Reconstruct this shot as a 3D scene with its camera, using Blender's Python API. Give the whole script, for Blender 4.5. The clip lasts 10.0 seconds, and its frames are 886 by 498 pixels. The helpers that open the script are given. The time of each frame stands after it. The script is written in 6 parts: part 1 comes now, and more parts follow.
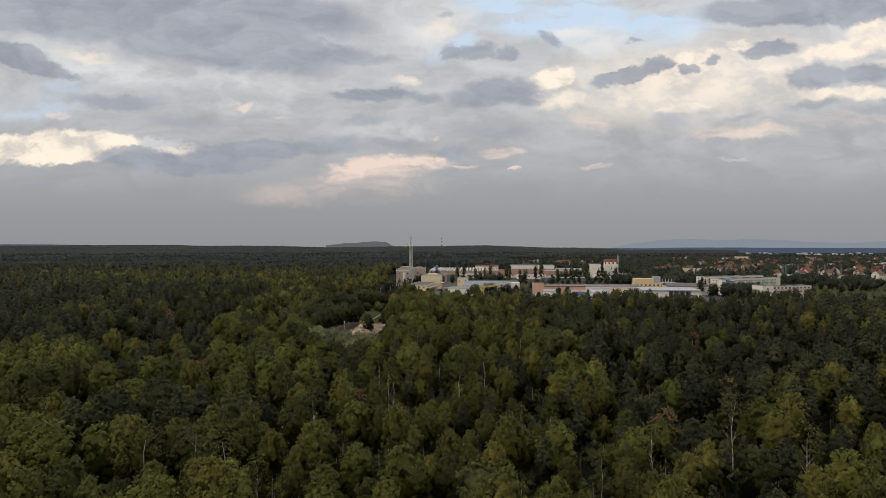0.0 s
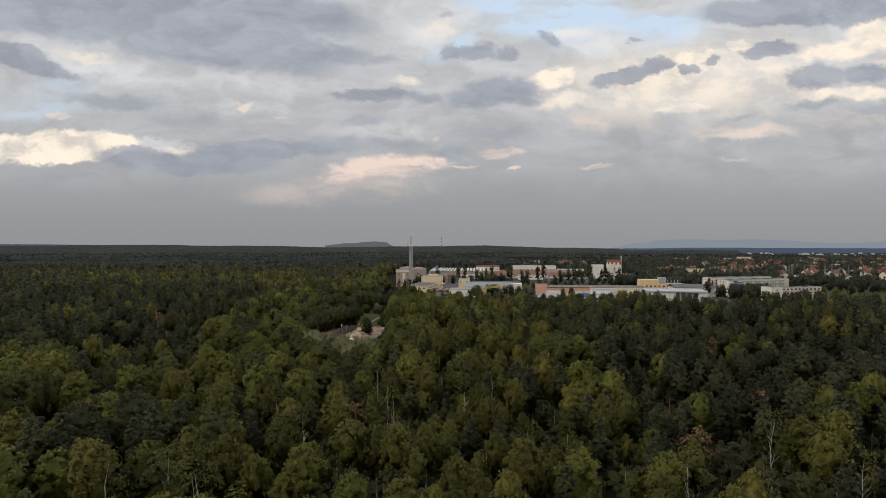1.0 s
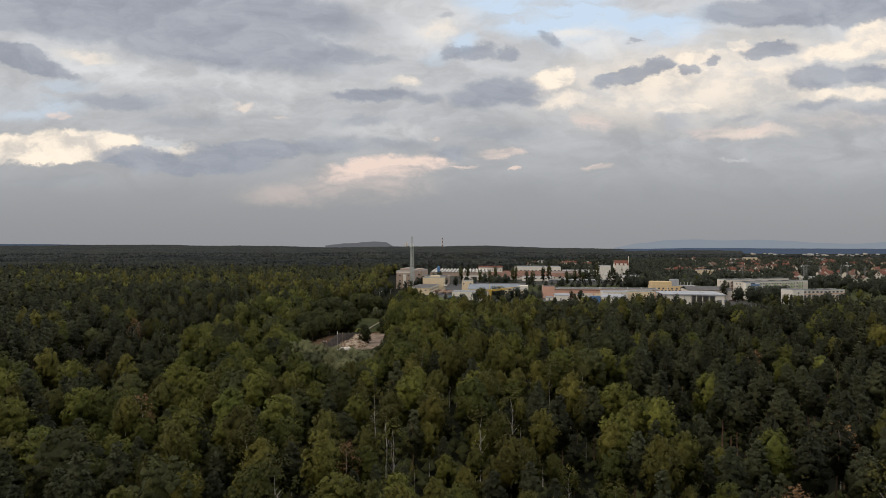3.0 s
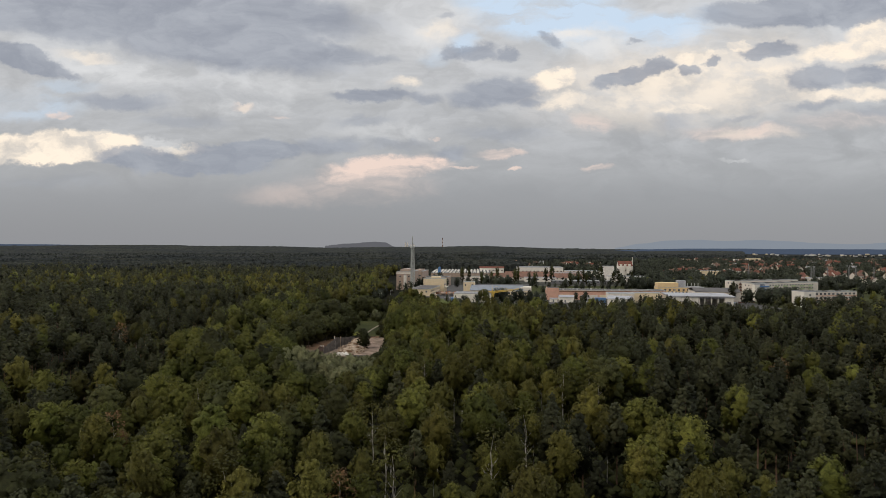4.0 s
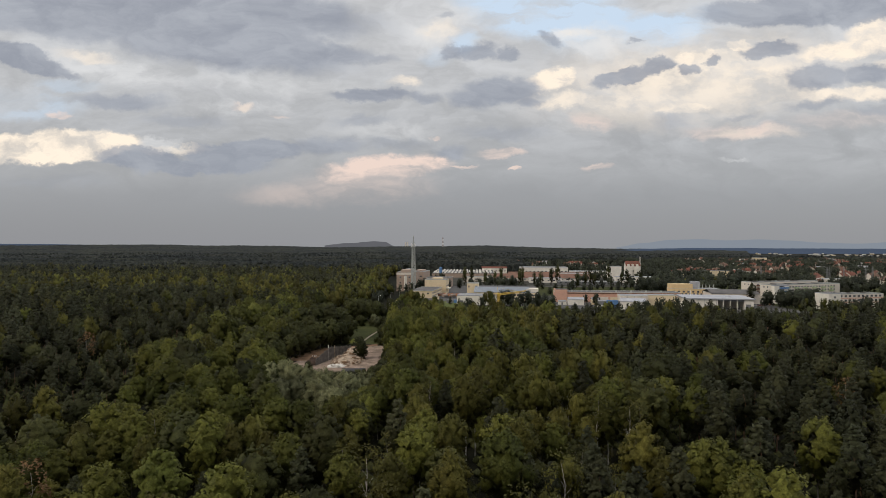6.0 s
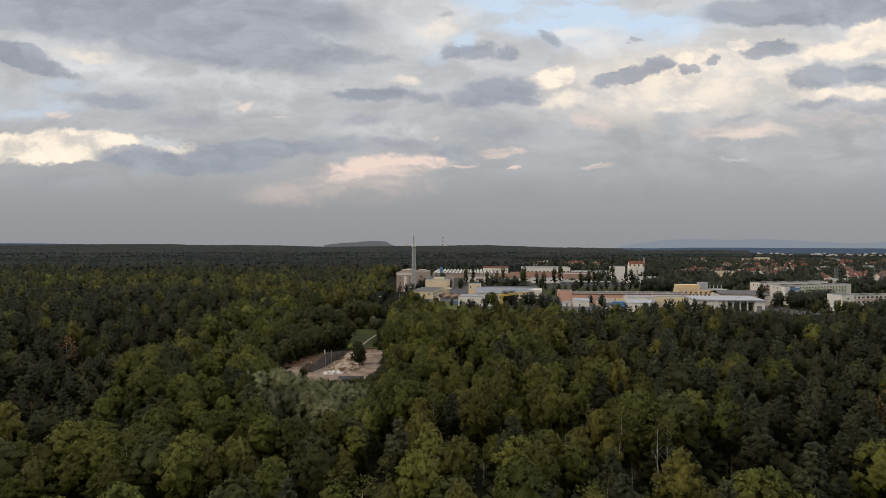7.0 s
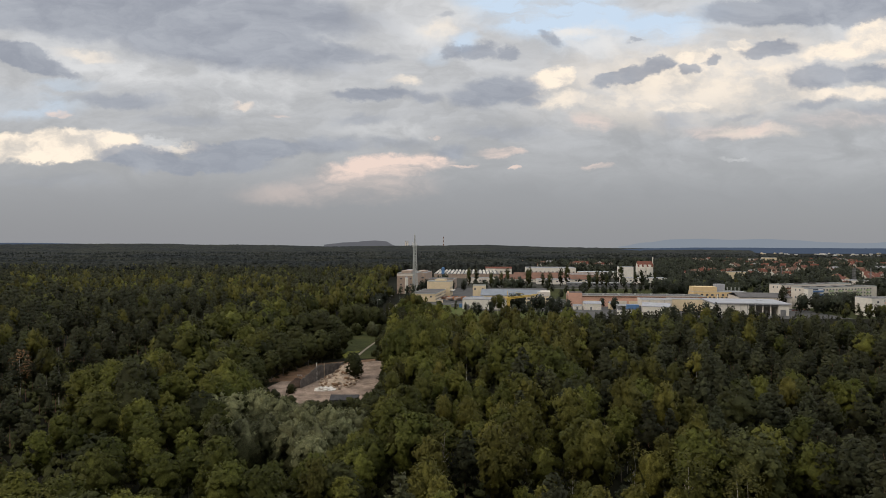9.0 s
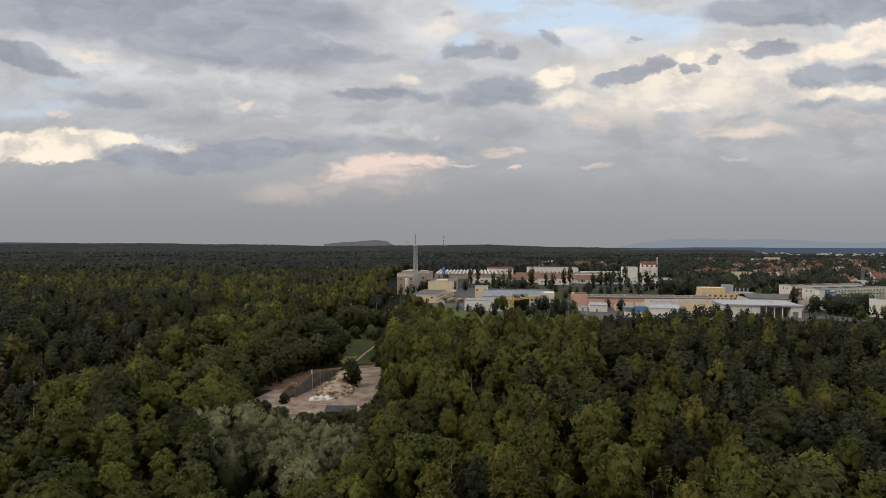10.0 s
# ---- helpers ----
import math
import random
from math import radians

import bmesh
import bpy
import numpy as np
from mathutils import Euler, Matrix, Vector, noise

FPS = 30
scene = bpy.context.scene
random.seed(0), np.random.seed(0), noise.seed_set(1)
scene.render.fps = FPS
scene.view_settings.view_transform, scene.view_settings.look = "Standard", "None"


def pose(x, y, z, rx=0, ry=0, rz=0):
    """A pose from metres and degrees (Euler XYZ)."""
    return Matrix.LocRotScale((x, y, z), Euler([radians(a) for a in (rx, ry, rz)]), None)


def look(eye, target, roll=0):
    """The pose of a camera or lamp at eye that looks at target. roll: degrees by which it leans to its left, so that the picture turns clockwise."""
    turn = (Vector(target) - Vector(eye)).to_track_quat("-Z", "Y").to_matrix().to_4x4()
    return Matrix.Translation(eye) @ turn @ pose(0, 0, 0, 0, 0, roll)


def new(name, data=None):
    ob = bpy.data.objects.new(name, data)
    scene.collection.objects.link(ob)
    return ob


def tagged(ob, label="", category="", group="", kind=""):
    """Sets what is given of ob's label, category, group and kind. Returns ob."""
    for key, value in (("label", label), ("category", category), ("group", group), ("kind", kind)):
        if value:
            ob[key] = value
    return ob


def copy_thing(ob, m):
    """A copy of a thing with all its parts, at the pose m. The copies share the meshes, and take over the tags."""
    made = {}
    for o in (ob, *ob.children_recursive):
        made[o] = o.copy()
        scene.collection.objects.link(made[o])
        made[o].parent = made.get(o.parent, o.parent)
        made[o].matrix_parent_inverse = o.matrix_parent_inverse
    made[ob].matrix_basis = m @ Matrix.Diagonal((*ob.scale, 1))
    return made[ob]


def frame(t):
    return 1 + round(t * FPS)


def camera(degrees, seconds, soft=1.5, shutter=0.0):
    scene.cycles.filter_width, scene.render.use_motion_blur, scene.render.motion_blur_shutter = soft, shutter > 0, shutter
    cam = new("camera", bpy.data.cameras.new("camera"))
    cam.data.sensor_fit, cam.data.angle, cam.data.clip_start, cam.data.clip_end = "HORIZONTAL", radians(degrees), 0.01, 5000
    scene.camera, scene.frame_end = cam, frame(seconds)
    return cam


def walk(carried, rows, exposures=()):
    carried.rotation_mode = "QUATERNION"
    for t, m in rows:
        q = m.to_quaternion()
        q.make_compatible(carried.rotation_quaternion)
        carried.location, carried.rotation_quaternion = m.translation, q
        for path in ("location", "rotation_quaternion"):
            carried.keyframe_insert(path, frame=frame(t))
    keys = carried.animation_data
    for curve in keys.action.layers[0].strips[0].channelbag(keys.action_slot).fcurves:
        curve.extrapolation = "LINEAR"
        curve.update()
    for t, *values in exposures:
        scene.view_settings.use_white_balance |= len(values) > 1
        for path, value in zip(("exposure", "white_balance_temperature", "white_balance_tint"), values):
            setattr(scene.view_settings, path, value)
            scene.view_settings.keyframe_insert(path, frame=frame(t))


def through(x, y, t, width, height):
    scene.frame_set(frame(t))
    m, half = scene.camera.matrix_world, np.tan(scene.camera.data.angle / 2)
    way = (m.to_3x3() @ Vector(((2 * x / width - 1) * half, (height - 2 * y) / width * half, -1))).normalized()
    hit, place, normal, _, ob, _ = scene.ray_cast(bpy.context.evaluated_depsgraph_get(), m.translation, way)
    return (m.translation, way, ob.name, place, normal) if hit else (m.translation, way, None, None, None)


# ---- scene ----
cam = camera(70.0, 10.0, soft=0.8)
METRES, EYE, TILT, LEAN, TURN = 135.0, 47.0, -0.41, 0.0, 0.0
SIDE = 0.709
ROWS = [
    (0.0, 0.0, 0.0, 0.0, 0.0, 0.0, 0.0),
    (0.5, -0.0052, 0.0502, 0.0009, -0.02, -0.02, -0.02),
    (1.0, -0.0106, 0.1003, 0.0013, -0.03, 0.01, -0.02),
    (1.5, -0.016, 0.1499, 0.0018, -0.0, 0.02, -0.02),
    (2.0, -0.0212, 0.1995, 0.0025, 0.01, 0.03, -0.02),
    (2.5, -0.0267, 0.2496, 0.0032, 0.01, 0.01, -0.04),
    (4.0, -0.0436, 0.4012, 0.0039, 0.02, 0.07, -0.1),
    (4.5, -0.049, 0.4506, 0.0048, 0.02, 0.05, -0.1),
    (5.0, -0.0546, 0.5013, 0.0051, 0.02, 0.06, -0.09),
    (5.5, -0.0598, 0.5517, 0.0054, 0.03, 0.04, -0.07),
    (7.0, -0.077, 0.7016, 0.0077, -0.0, -0.05, -0.09),
    (7.5, -0.0824, 0.7514, 0.0079, 0.0, -0.06, -0.08),
    (8.0, -0.0878, 0.8011, 0.0081, 0.01, -0.06, -0.1),
    (8.5, -0.0935, 0.8509, 0.0083, 0.02, -0.08, -0.12),
    (9.0, -0.0992, 0.9008, 0.0083, 0.03, -0.08, -0.12),
    (9.5, -0.1049, 0.9482, 0.0091, 0.04, -0.1, -0.13),
    (10.0, -0.1097, 0.9939, 0.0095, 0.04, -0.12, -0.14),
]
walk(cam, [(t, pose(0, 0, EYE, TILT, LEAN, TURN) @ pose(METRES * SIDE * x, METRES * y, METRES * SIDE * z, 90 + pitch * SIDE, roll, yaw * SIDE)) for t, x, y, z, yaw, pitch, roll in ROWS],
     exposures=((0.0, 0.35), (10.0, 0.35)))

# ---------------------------------------------------------------- world and sun
SUN_HEIGHT, SUN_ROUND = 34.0, 238.0   # degrees above the horizon, and clockwise from straight ahead


class Web:
    """Short-hand for building node trees."""

    def __init__(self, tree):
        self.tree = tree

    def node(self, kind):
        return self.tree.nodes.new(kind)

    def link(self, a, b):
        self.tree.links.new(a, b)

    def put(self, socket, value):
        if isinstance(value, bpy.types.NodeSocket):
            self.link(value, socket)
        else:
            socket.default_value = value

    def math(self, op, a, b=0.0, c=0.0, clamp=False):
        n = self.node("ShaderNodeMath")
        n.operation, n.use_clamp = op, clamp
        for i, value in enumerate((a, b, c)):
            self.put(n.inputs[i], value)
        return n.outputs[0]

    def ramp(self, value, lo, hi, a=0.0, b=1.0, smooth=True):
        n = self.node("ShaderNodeMapRange")
        n.interpolation_type = "SMOOTHSTEP" if smooth else "LINEAR"
        for i, v in enumerate((value, lo, hi, a, b)):
            self.put(n.inputs[i], v)
        return n.outputs[0]

    def mix(self, fac, a, b):
        n = self.node("ShaderNodeMix")
        n.data_type = "RGBA"
        self.put(n.inputs[0], fac)
        self.put(n.inputs[6], (*a, 1) if isinstance(a, tuple) else a)
        self.put(n.inputs[7], (*b, 1) if isinstance(b, tuple) else b)
        return n.outputs[2]

    def noise(self, vector, scale, detail=4.0, rough=0.55, warp=0.0, colour=False):
        n = self.node("ShaderNodeTexNoise")
        if vector is not None:
            self.link(vector, n.inputs["Vector"])
        n.inputs["Scale"].default_value = scale
        n.inputs["Detail"].default_value = detail
        n.inputs["Roughness"].default_value = rough
        n.inputs["Distortion"].default_value = warp
        return n.outputs[1 if colour else 0]

    def vec(self, op, a, b=(0, 0, 0), c=(0, 0, 0)):
        n = self.node("ShaderNodeVectorMath")
        n.operation = op
        for i, value in enumerate((a, b, c)):
            self.put(n.inputs[i], value)
        return n.outputs[0]


def build_sky():
    """An evening sky of broken grey cloud, cream and pink where the low sun reaches it, over the Nishita sky."""
    world = bpy.data.worlds.new("evening_sky")
    scene.world = world
    world.use_nodes = True
    world.node_tree.nodes.clear()
    w = Web(world.node_tree)
    way = w.node("ShaderNodeTexCoord").outputs["Generated"]
    split = w.node("ShaderNodeSeparateXYZ")
    w.link(way, split.inputs[0])
    dx, dy, dz = split.outputs
    ahead = w.math("MAXIMUM", w.math("ABSOLUTE", dy), 0.2)
    flat = w.node("ShaderNodeCombineXYZ")
    w.link(w.math("DIVIDE", dx, ahead), flat.inputs[0])
    w.link(w.math("DIVIDE", dz, ahead), flat.inputs[1])
    uv = flat.outputs[0]
    stretched = w.vec("MULTIPLY", uv, (1.0, 2.2, 1.0))
    big = w.vec("SUBTRACT", w.noise(stretched, 4.5, 5, 0.55, colour=True), (0.5, 0.5, 0.5))
    fine = w.vec("SUBTRACT", w.noise(w.vec("MULTIPLY", uv, (1.0, 1.4, 1.0)), 26, 8, 0.62, colour=True), (0.5, 0.5, 0.5))
    bent = w.vec("ADD", w.vec("MULTIPLY_ADD", big, (0.055, 0.028, 0), uv), w.vec("MULTIPLY", fine, (0.042, 0.034, 0)))

    level = w.node("ShaderNodeSeparateXYZ")
    w.link(bent, level.inputs[0])
    rough_v = level.outputs[1]
    before = []

    def patch(total, u, v, wide, high, turn=0.0, strength=1.0, inner=0.3, base=None, fade=None):
        """One bank of cloud; base: the level of its flat foot; fade: the level towards which it thins out downwards."""
        n = w.node("ShaderNodeMapping")
        n.vector_type = "TEXTURE"
        # a hair's breadth of the bank before, so that the banks are worked out one after another
        w.link(w.vec("MULTIPLY_ADD", before[-1], (1e-6, 1e-6, 0), bent) if before else bent, n.inputs[0])
        n.inputs["Location"].default_value = (u, v, 0)
        n.inputs["Rotation"].default_value = (0, 0, radians(turn))
        n.inputs["Scale"].default_value = (wide, high, 1)
        far = w.node("ShaderNodeVectorMath")
        far.operation = "LENGTH"
        w.link(n.outputs[0], far.inputs[0])
        here = w.ramp(far.outputs["Value"], 1.12, inner, 0.0, strength)
        if base is not None:
            here = w.math("MULTIPLY", here, w.ramp(rough_v, base - 0.004, base + 0.006))
        if fade is not None:
            here = w.math("MULTIPLY", here, w.ramp(rough_v, fade, v + high * 0.5))
        before.append(here if total is None else w.math("MAXIMUM", total, here))
        return before[-1]

    billow = w.noise(w.vec("MULTIPLY_ADD", big, (0.3, 0.15, 0), stretched), 9, 8, 0.6)
    fluff = w.noise(w.vec("MULTIPLY", bent, (1.0, 1.6, 1.0)), 17, 7, 0.6)
    wisps = w.noise(w.vec("MULTIPLY", bent, (1.0, 4.5, 1.0)), 5.5, 7, 0.6)
    height = w.node("ShaderNodeSeparateXYZ")
    w.link(uv, height.inputs[0])
    v = height.outputs[1]

    blue = pale = dark = lit = pink = None
    blue = patch(blue, 0.175, 0.364, 0.165, 0.055, -8, 1.3, 0.5)
    blue = patch(blue, 0.336, 0.340, 0.098, 0.034, 0, 1.1, 0.4)
    blue = patch(blue, 0.032, 0.320, 0.030, 0.025, 0, 0.7, 0.3)
    blue = patch(blue, -0.651, 0.221, 0.107, 0.030, 0, 0.55, 0.3)
    blue = patch(blue, -0.593, 0.253, 0.062, 0.013, 0, 0.35, 0.3)
    blue = patch(blue, 0.416, 0.364, 0.054, 0.027, 0, 0.5, 0.3)
    blue = patch(blue, -0.013, 0.297, 0.036, 0.018, 0, 0.4, 0.3)
    pale = patch(pale, 0.237, 0.322, 0.076, 0.030, 6, 1, 0.4)
    pale = patch(pale, -0.521, 0.275, 0.134, 0.023, -8, 0.8, 0.3)
    pale = patch(pale, -0.254, 0.253, 0.179, 0.023, -6, 0.5, 0.3)
    pale = patch(pale, -0.021, 0.333, 0.054, 0.031, 10, 0.7, 0.3)
    pale = patch(pale, -0.325, 0.217, 0.116, 0.013, 0, 0.5, 0.3)
    pale = patch(pale, -0.084, 0.177, 0.098, 0.016, 0, 0.4, 0.3)
    pale = patch(pale, 0.014, 0.360, 0.054, 0.023, 0, 0.7, 0.3)
    pale = patch(pale, -0.450, 0.153, 0.045, 0.013, 0, 0.8, 0.5)
    pale = patch(pale, 0.461, 0.134, 0.029, 0.004, 0, 0.5, 0.4)
    dark = patch(dark, -0.660, 0.290, 0.082, 0.023, -16, 1.5, 0.37)
    dark = patch(dark, -0.602, 0.269, 0.045, 0.009, -10, 0.8, 0.18)
    dark = patch(dark, -0.45, 0.385, 0.40, 0.06, -6, 1.9, 0.25)
    dark = patch(dark, -0.60, 0.365, 0.24, 0.055, -4, 1.5, 0.15)
    dark = patch(dark, -0.47, 0.373, 0.38, 0.05, -3, 1.5, 0.15)
    dark = patch(dark, -0.36, 0.325, 0.30, 0.062, -9, 1.45, 0.05)
    dark = patch(dark, -0.405, 0.360, 0.232, 0.045, -4, 0.9, 0.12)
    dark = patch(dark, -0.200, 0.306, 0.134, 0.030, -6, 0.95, 0.21)
    dark = patch(dark, -0.620, 0.364, 0.179, 0.032, -4, 0.75, 0.12)
    dark = patch(dark, -0.111, 0.297, 0.062, 0.016, 0, 0.6, 0.18)
    dark = patch(dark, -0.512, 0.228, 0.112, 0.021, -4, 0.75, 0.21)
    dark = patch(dark, -0.405, 0.195, 0.116, 0.020, -4, 0.5, 0.18)
    dark = patch(dark, -0.111, 0.233, 0.098, 0.013, -3, 0.95, 0.3)
    dark = patch(dark, -0.039, 0.228, 0.054, 0.013, 0, 0.7, 0.18)
    dark = patch(dark, -0.129, 0.195, 0.071, 0.014, 0, 0.5, 0.18)
    dark = patch(dark, -0.477, 0.132, 0.085, 0.022, -3, 1.6, 0.33)
    dark = patch(dark, -0.316, 0.144, 0.112, 0.024, 2, 1.6, 0.3)
    dark = patch(dark, -0.396, 0.123, 0.161, 0.018, 0, 1.2, 0.24)
    dark = patch(dark, -0.200, 0.153, 0.116, 0.023, 4, 0.7, 0.18)
    dark = patch(dark, -0.075, 0.159, 0.098, 0.018, 0, 0.5, 0.18)
    dark = patch(dark, -0.620, 0.101, 0.143, 0.018, 0, 0.35, 0.18)
    dark = patch(dark, 0.014, 0.304, 0.025, 0.018, 0, 0.9, 0.3)
    dark = patch(dark, 0.054, 0.304, 0.049, 0.018, 0, 1, 0.3)
    dark = patch(dark, 0.104, 0.301, 0.025, 0.013, 0, 0.9, 0.3)
    dark = patch(dark, 0.162, 0.326, 0.029, 0.013, -14, 0.7, 0.3)
    dark = patch(dark, 0.005, 0.360, 0.023, 0.011, 0, 0.5, 0.18)
    dark = patch(dark, 0.090, 0.244, 0.080, 0.029, 4, 1, 0.3)
    dark = patch(dark, 0.041, 0.228, 0.054, 0.021, 0, 0.8, 0.18)
    dark = patch(dark, 0.130, 0.228, 0.036, 0.016, 0, 0.8, 0.18)
    dark = patch(dark, 0.014, 0.146, 0.054, 0.016, 0, 0.7, 0.18)
    dark = patch(dark, 0.086, 0.177, 0.107, 0.020, 0, 0.5, 0.18)
    dark = patch(dark, 0.287, 0.268, 0.067, 0.015, 12, 1.2, 0.36)
    dark = patch(dark, 0.340, 0.287, 0.036, 0.014, 14, 1.2, 0.36)
    dark = patch(dark, 0.388, 0.281, 0.025, 0.011, 0, 1, 0.36)
    dark = patch(dark, 0.427, 0.292, 0.016, 0.010, 0, 0.9, 0.36)
    dark = patch(dark, 0.510, 0.310, 0.055, 0.015, 5, 1.2, 0.36)
    dark = patch(dark, 0.309, 0.326, 0.021, 0.005, 0, 0.6, 0.18)
    dark = patch(dark, 0.586, 0.263, 0.067, 0.025, 4, 1.1, 0.33)
    dark = patch(dark, 0.666, 0.269, 0.054, 0.023, 0, 1, 0.3)
    dark = patch(dark, 0.550, 0.371, 0.170, 0.030, 3, 1.7, 0.36)
    dark = patch(dark, 0.639, 0.374, 0.107, 0.030, 6, 1.7, 0.36)
    dark = patch(dark, 0.586, 0.221, 0.080, 0.013, 6, 0.6, 0.18)
    dark = patch(dark, 0.470, 0.204, 0.054, 0.008, 10, 0.5, 0.18)
    dark = patch(dark, 0.354, 0.195, 0.062, 0.020, 0, 0.45, 0.18)
    dark = patch(dark, 0.675, 0.208, 0.054, 0.014, 0, 0.5, 0.18)
    lit = patch(lit, -0.602, 0.153, 0.134, 0.027, 2, 1.6, 0.72, base=0.127)
    lit = patch(lit, -0.673, 0.153, 0.054, 0.023, 0, 1.4, 0.6, base=0.127)
    lit = patch(lit, -0.521, 0.156, 0.054, 0.020, 4, 1.3, 0.6, base=0.13)
    lit = patch(lit, -0.423, 0.147, 0.062, 0.007, 4, 0.7, 0.4)
    lit = patch(lit, -0.566, 0.297, 0.062, 0.011, -6, 0.55, 0.3)
    lit = patch(lit, -0.061, 0.253, 0.032, 0.011, 0, 0.75, 0.2)
    lit = patch(lit, -0.008, 0.338, 0.036, 0.018, 10, 0.5, 0.3)
    lit = patch(lit, -0.312, 0.219, 0.016, 0.008, 0, 0.5, 0.3)
    lit = patch(lit, 0.40, 0.262, 0.32, 0.085, 5, 0.8, 0.1)
    lit = patch(lit, 0.173, 0.262, 0.043, 0.021, 6, 1.4, 0.5)
    lit = patch(lit, 0.193, 0.228, 0.062, 0.020, 6, 0.8, 0.3)
    lit = patch(lit, 0.291, 0.235, 0.107, 0.030, 8, 0.75, 0.2)
    lit = patch(lit, 0.371, 0.272, 0.116, 0.032, 10, 0.85, 0.3)
    lit = patch(lit, 0.407, 0.299, 0.054, 0.013, 8, 1.0, 0.5)
    lit = patch(lit, 0.461, 0.315, 0.020, 0.011, 0, 1.2, 0.5)
    lit = patch(lit, 0.487, 0.271, 0.098, 0.023, 4, 0.9, 0.3)
    lit = patch(lit, 0.621, 0.308, 0.098, 0.021, 10, 1.1, 0.4)
    lit = patch(lit, 0.684, 0.333, 0.062, 0.030, 8, 1.2, 0.5)
    lit = patch(lit, 0.630, 0.235, 0.116, 0.013, 0, 0.9, 0.4)
    lit = patch(lit, 0.380, 0.219, 0.054, 0.013, 4, 0.9, 0.5)
    lit = patch(lit, 0.487, 0.177, 0.080, 0.013, -2, 0.55, 0.3)
    lit = patch(lit, 0.693, 0.288, 0.027, 0.011, 0, 0.8, 0.3)
    lit = patch(lit, 0.193, 0.333, 0.054, 0.011, 8, 0.5, 0.3)
    pink = patch(pink, -0.084, 0.119, 0.103, 0.023, 6, 1.15, 0.6, fade=0.085)
    pink = patch(pink, -0.017, 0.128, 0.032, 0.013, 0, 1.2, 0.6, fade=0.11)
    pink = patch(pink, -0.155, 0.108, 0.054, 0.021, 0, 0.9, 0.5, fade=0.07)
    pink = patch(pink, 0.032, 0.124, 0.029, 0.004, 0, 0.9, 0.4)
    pink = patch(pink, -0.129, 0.092, 0.134, 0.032, 2, 0.45, 0.1)
    pink = patch(pink, -0.236, 0.079, 0.107, 0.023, 0, 0.3, 0.1)
    pink = patch(pink, 0.093, 0.146, 0.037, 0.011, 4, 0.85, 0.5)
    pink = patch(pink, 0.118, 0.121, 0.014, 0.004, 0, 0.7, 0.5)
    pink = patch(pink, 0.239, 0.121, 0.030, 0.007, 4, 0.6, 0.4)
    pink = patch(pink, 0.470, 0.179, 0.098, 0.016, 0, 0.6, 0.3)
    pink = patch(pink, 0.237, 0.195, 0.045, 0.016, -8, 0.55, 0.3)
    pink = patch(pink, 0.639, 0.195, 0.107, 0.016, 0, 0.4, 0.3)
    pink = patch(pink, -0.316, 0.219, 0.023, 0.008, 0, 0.6, 0.3)
    pink = patch(pink, -0.604, 0.206, 0.023, 0.008, 0, 0.75, 0.5)
    pink = patch(pink, -0.008, 0.170, 0.011, 0.004, 0, 0.6, 0.3)
    pink = patch(pink, -0.254, 0.204, 0.021, 0.004, 0, 0.4, 0.3)

    shade = w.ramp(billow, 0.30, 0.72, 0.84, 1.13)
    grey = w.mix(w.ramp(v, 0.0, 0.36), (0.252, 0.257, 0.272), (0.585, 0.590, 0.602))
    grey = w.mix(w.ramp(v, 0.075, 0.13, 0.0, 0.35), grey, (0.413, 0.419, 0.427))
    grey = w.mix(w.ramp(v, 0.45, 2.0), grey, (1.12, 1.13, 1.18))
    cloud = w.vec("MULTIPLY", grey, (1, 1, 1))
    soft = w.node("ShaderNodeMix")
    soft.data_type, soft.blend_type = "RGBA", "MULTIPLY"
    w.put(soft.inputs[0], w.ramp(v, 0.04, 0.18))
    w.link(cloud, soft.inputs[6])
    tone = w.node("ShaderNodeCombineXYZ")
    for i in range(3):
        w.link(shade, tone.inputs[i])
    w.link(tone.outputs[0], soft.inputs[7])
    colour = soft.outputs[2]
    edge = w.ramp(wisps, 0.36, 0.66, 0.25, 1.3)
    colour = w.mix(w.math("MULTIPLY", blue, edge, clamp=True), colour, (0.53, 0.64, 0.77))
    colour = w.mix(w.math("MULTIPLY", pale, w.ramp(billow, 0.34, 0.62, 0.3, 0.9), clamp=True), colour, (0.69, 0.69, 0.69))
    colour = w.mix(w.math("MULTIPLY", w.math("MINIMUM", lit, 1.05), w.ramp(fluff, 0.33, 0.62, 0.35, 1.0), clamp=True), colour, (0.92, 0.80, 0.66))
    colour = w.mix(w.math("MULTIPLY", pink, w.ramp(billow, 0.36, 0.60, 0.3, 1.2), clamp=True), colour, (0.76, 0.605, 0.53))
    cut = w.ramp(w.math("ADD", dark, w.math("MULTIPLY", w.math("SUBTRACT", billow, 0.5), 0.7)), 0.10, 0.85)
    gloom = w.mix(w.ramp(billow, 0.32, 0.68), (0.236, 0.257, 0.312), (0.335, 0.357, 0.405))
    colour = w.mix(w.math("MULTIPLY", cut, 0.80), colour, gloom)

    sky = w.node("ShaderNodeTexSky")
    sky.sky_type, sky.sun_disc = "NISHITA", False
    sky.sun_elevation, sky.sun_rotation = radians(SUN_HEIGHT), radians(SUN_ROUND)
    over = w.node("ShaderNodeBackground")
    w.link(colour, over.inputs[0])
    over.inputs[1].default_value = 0.93
    clear = w.node("ShaderNodeBackground")
    w.link(sky.outputs[0], clear.inputs[0])
    clear.inputs[1].default_value = 0.05
    both = w.node("ShaderNodeMixShader")
    both.inputs[0].default_value = 0.94
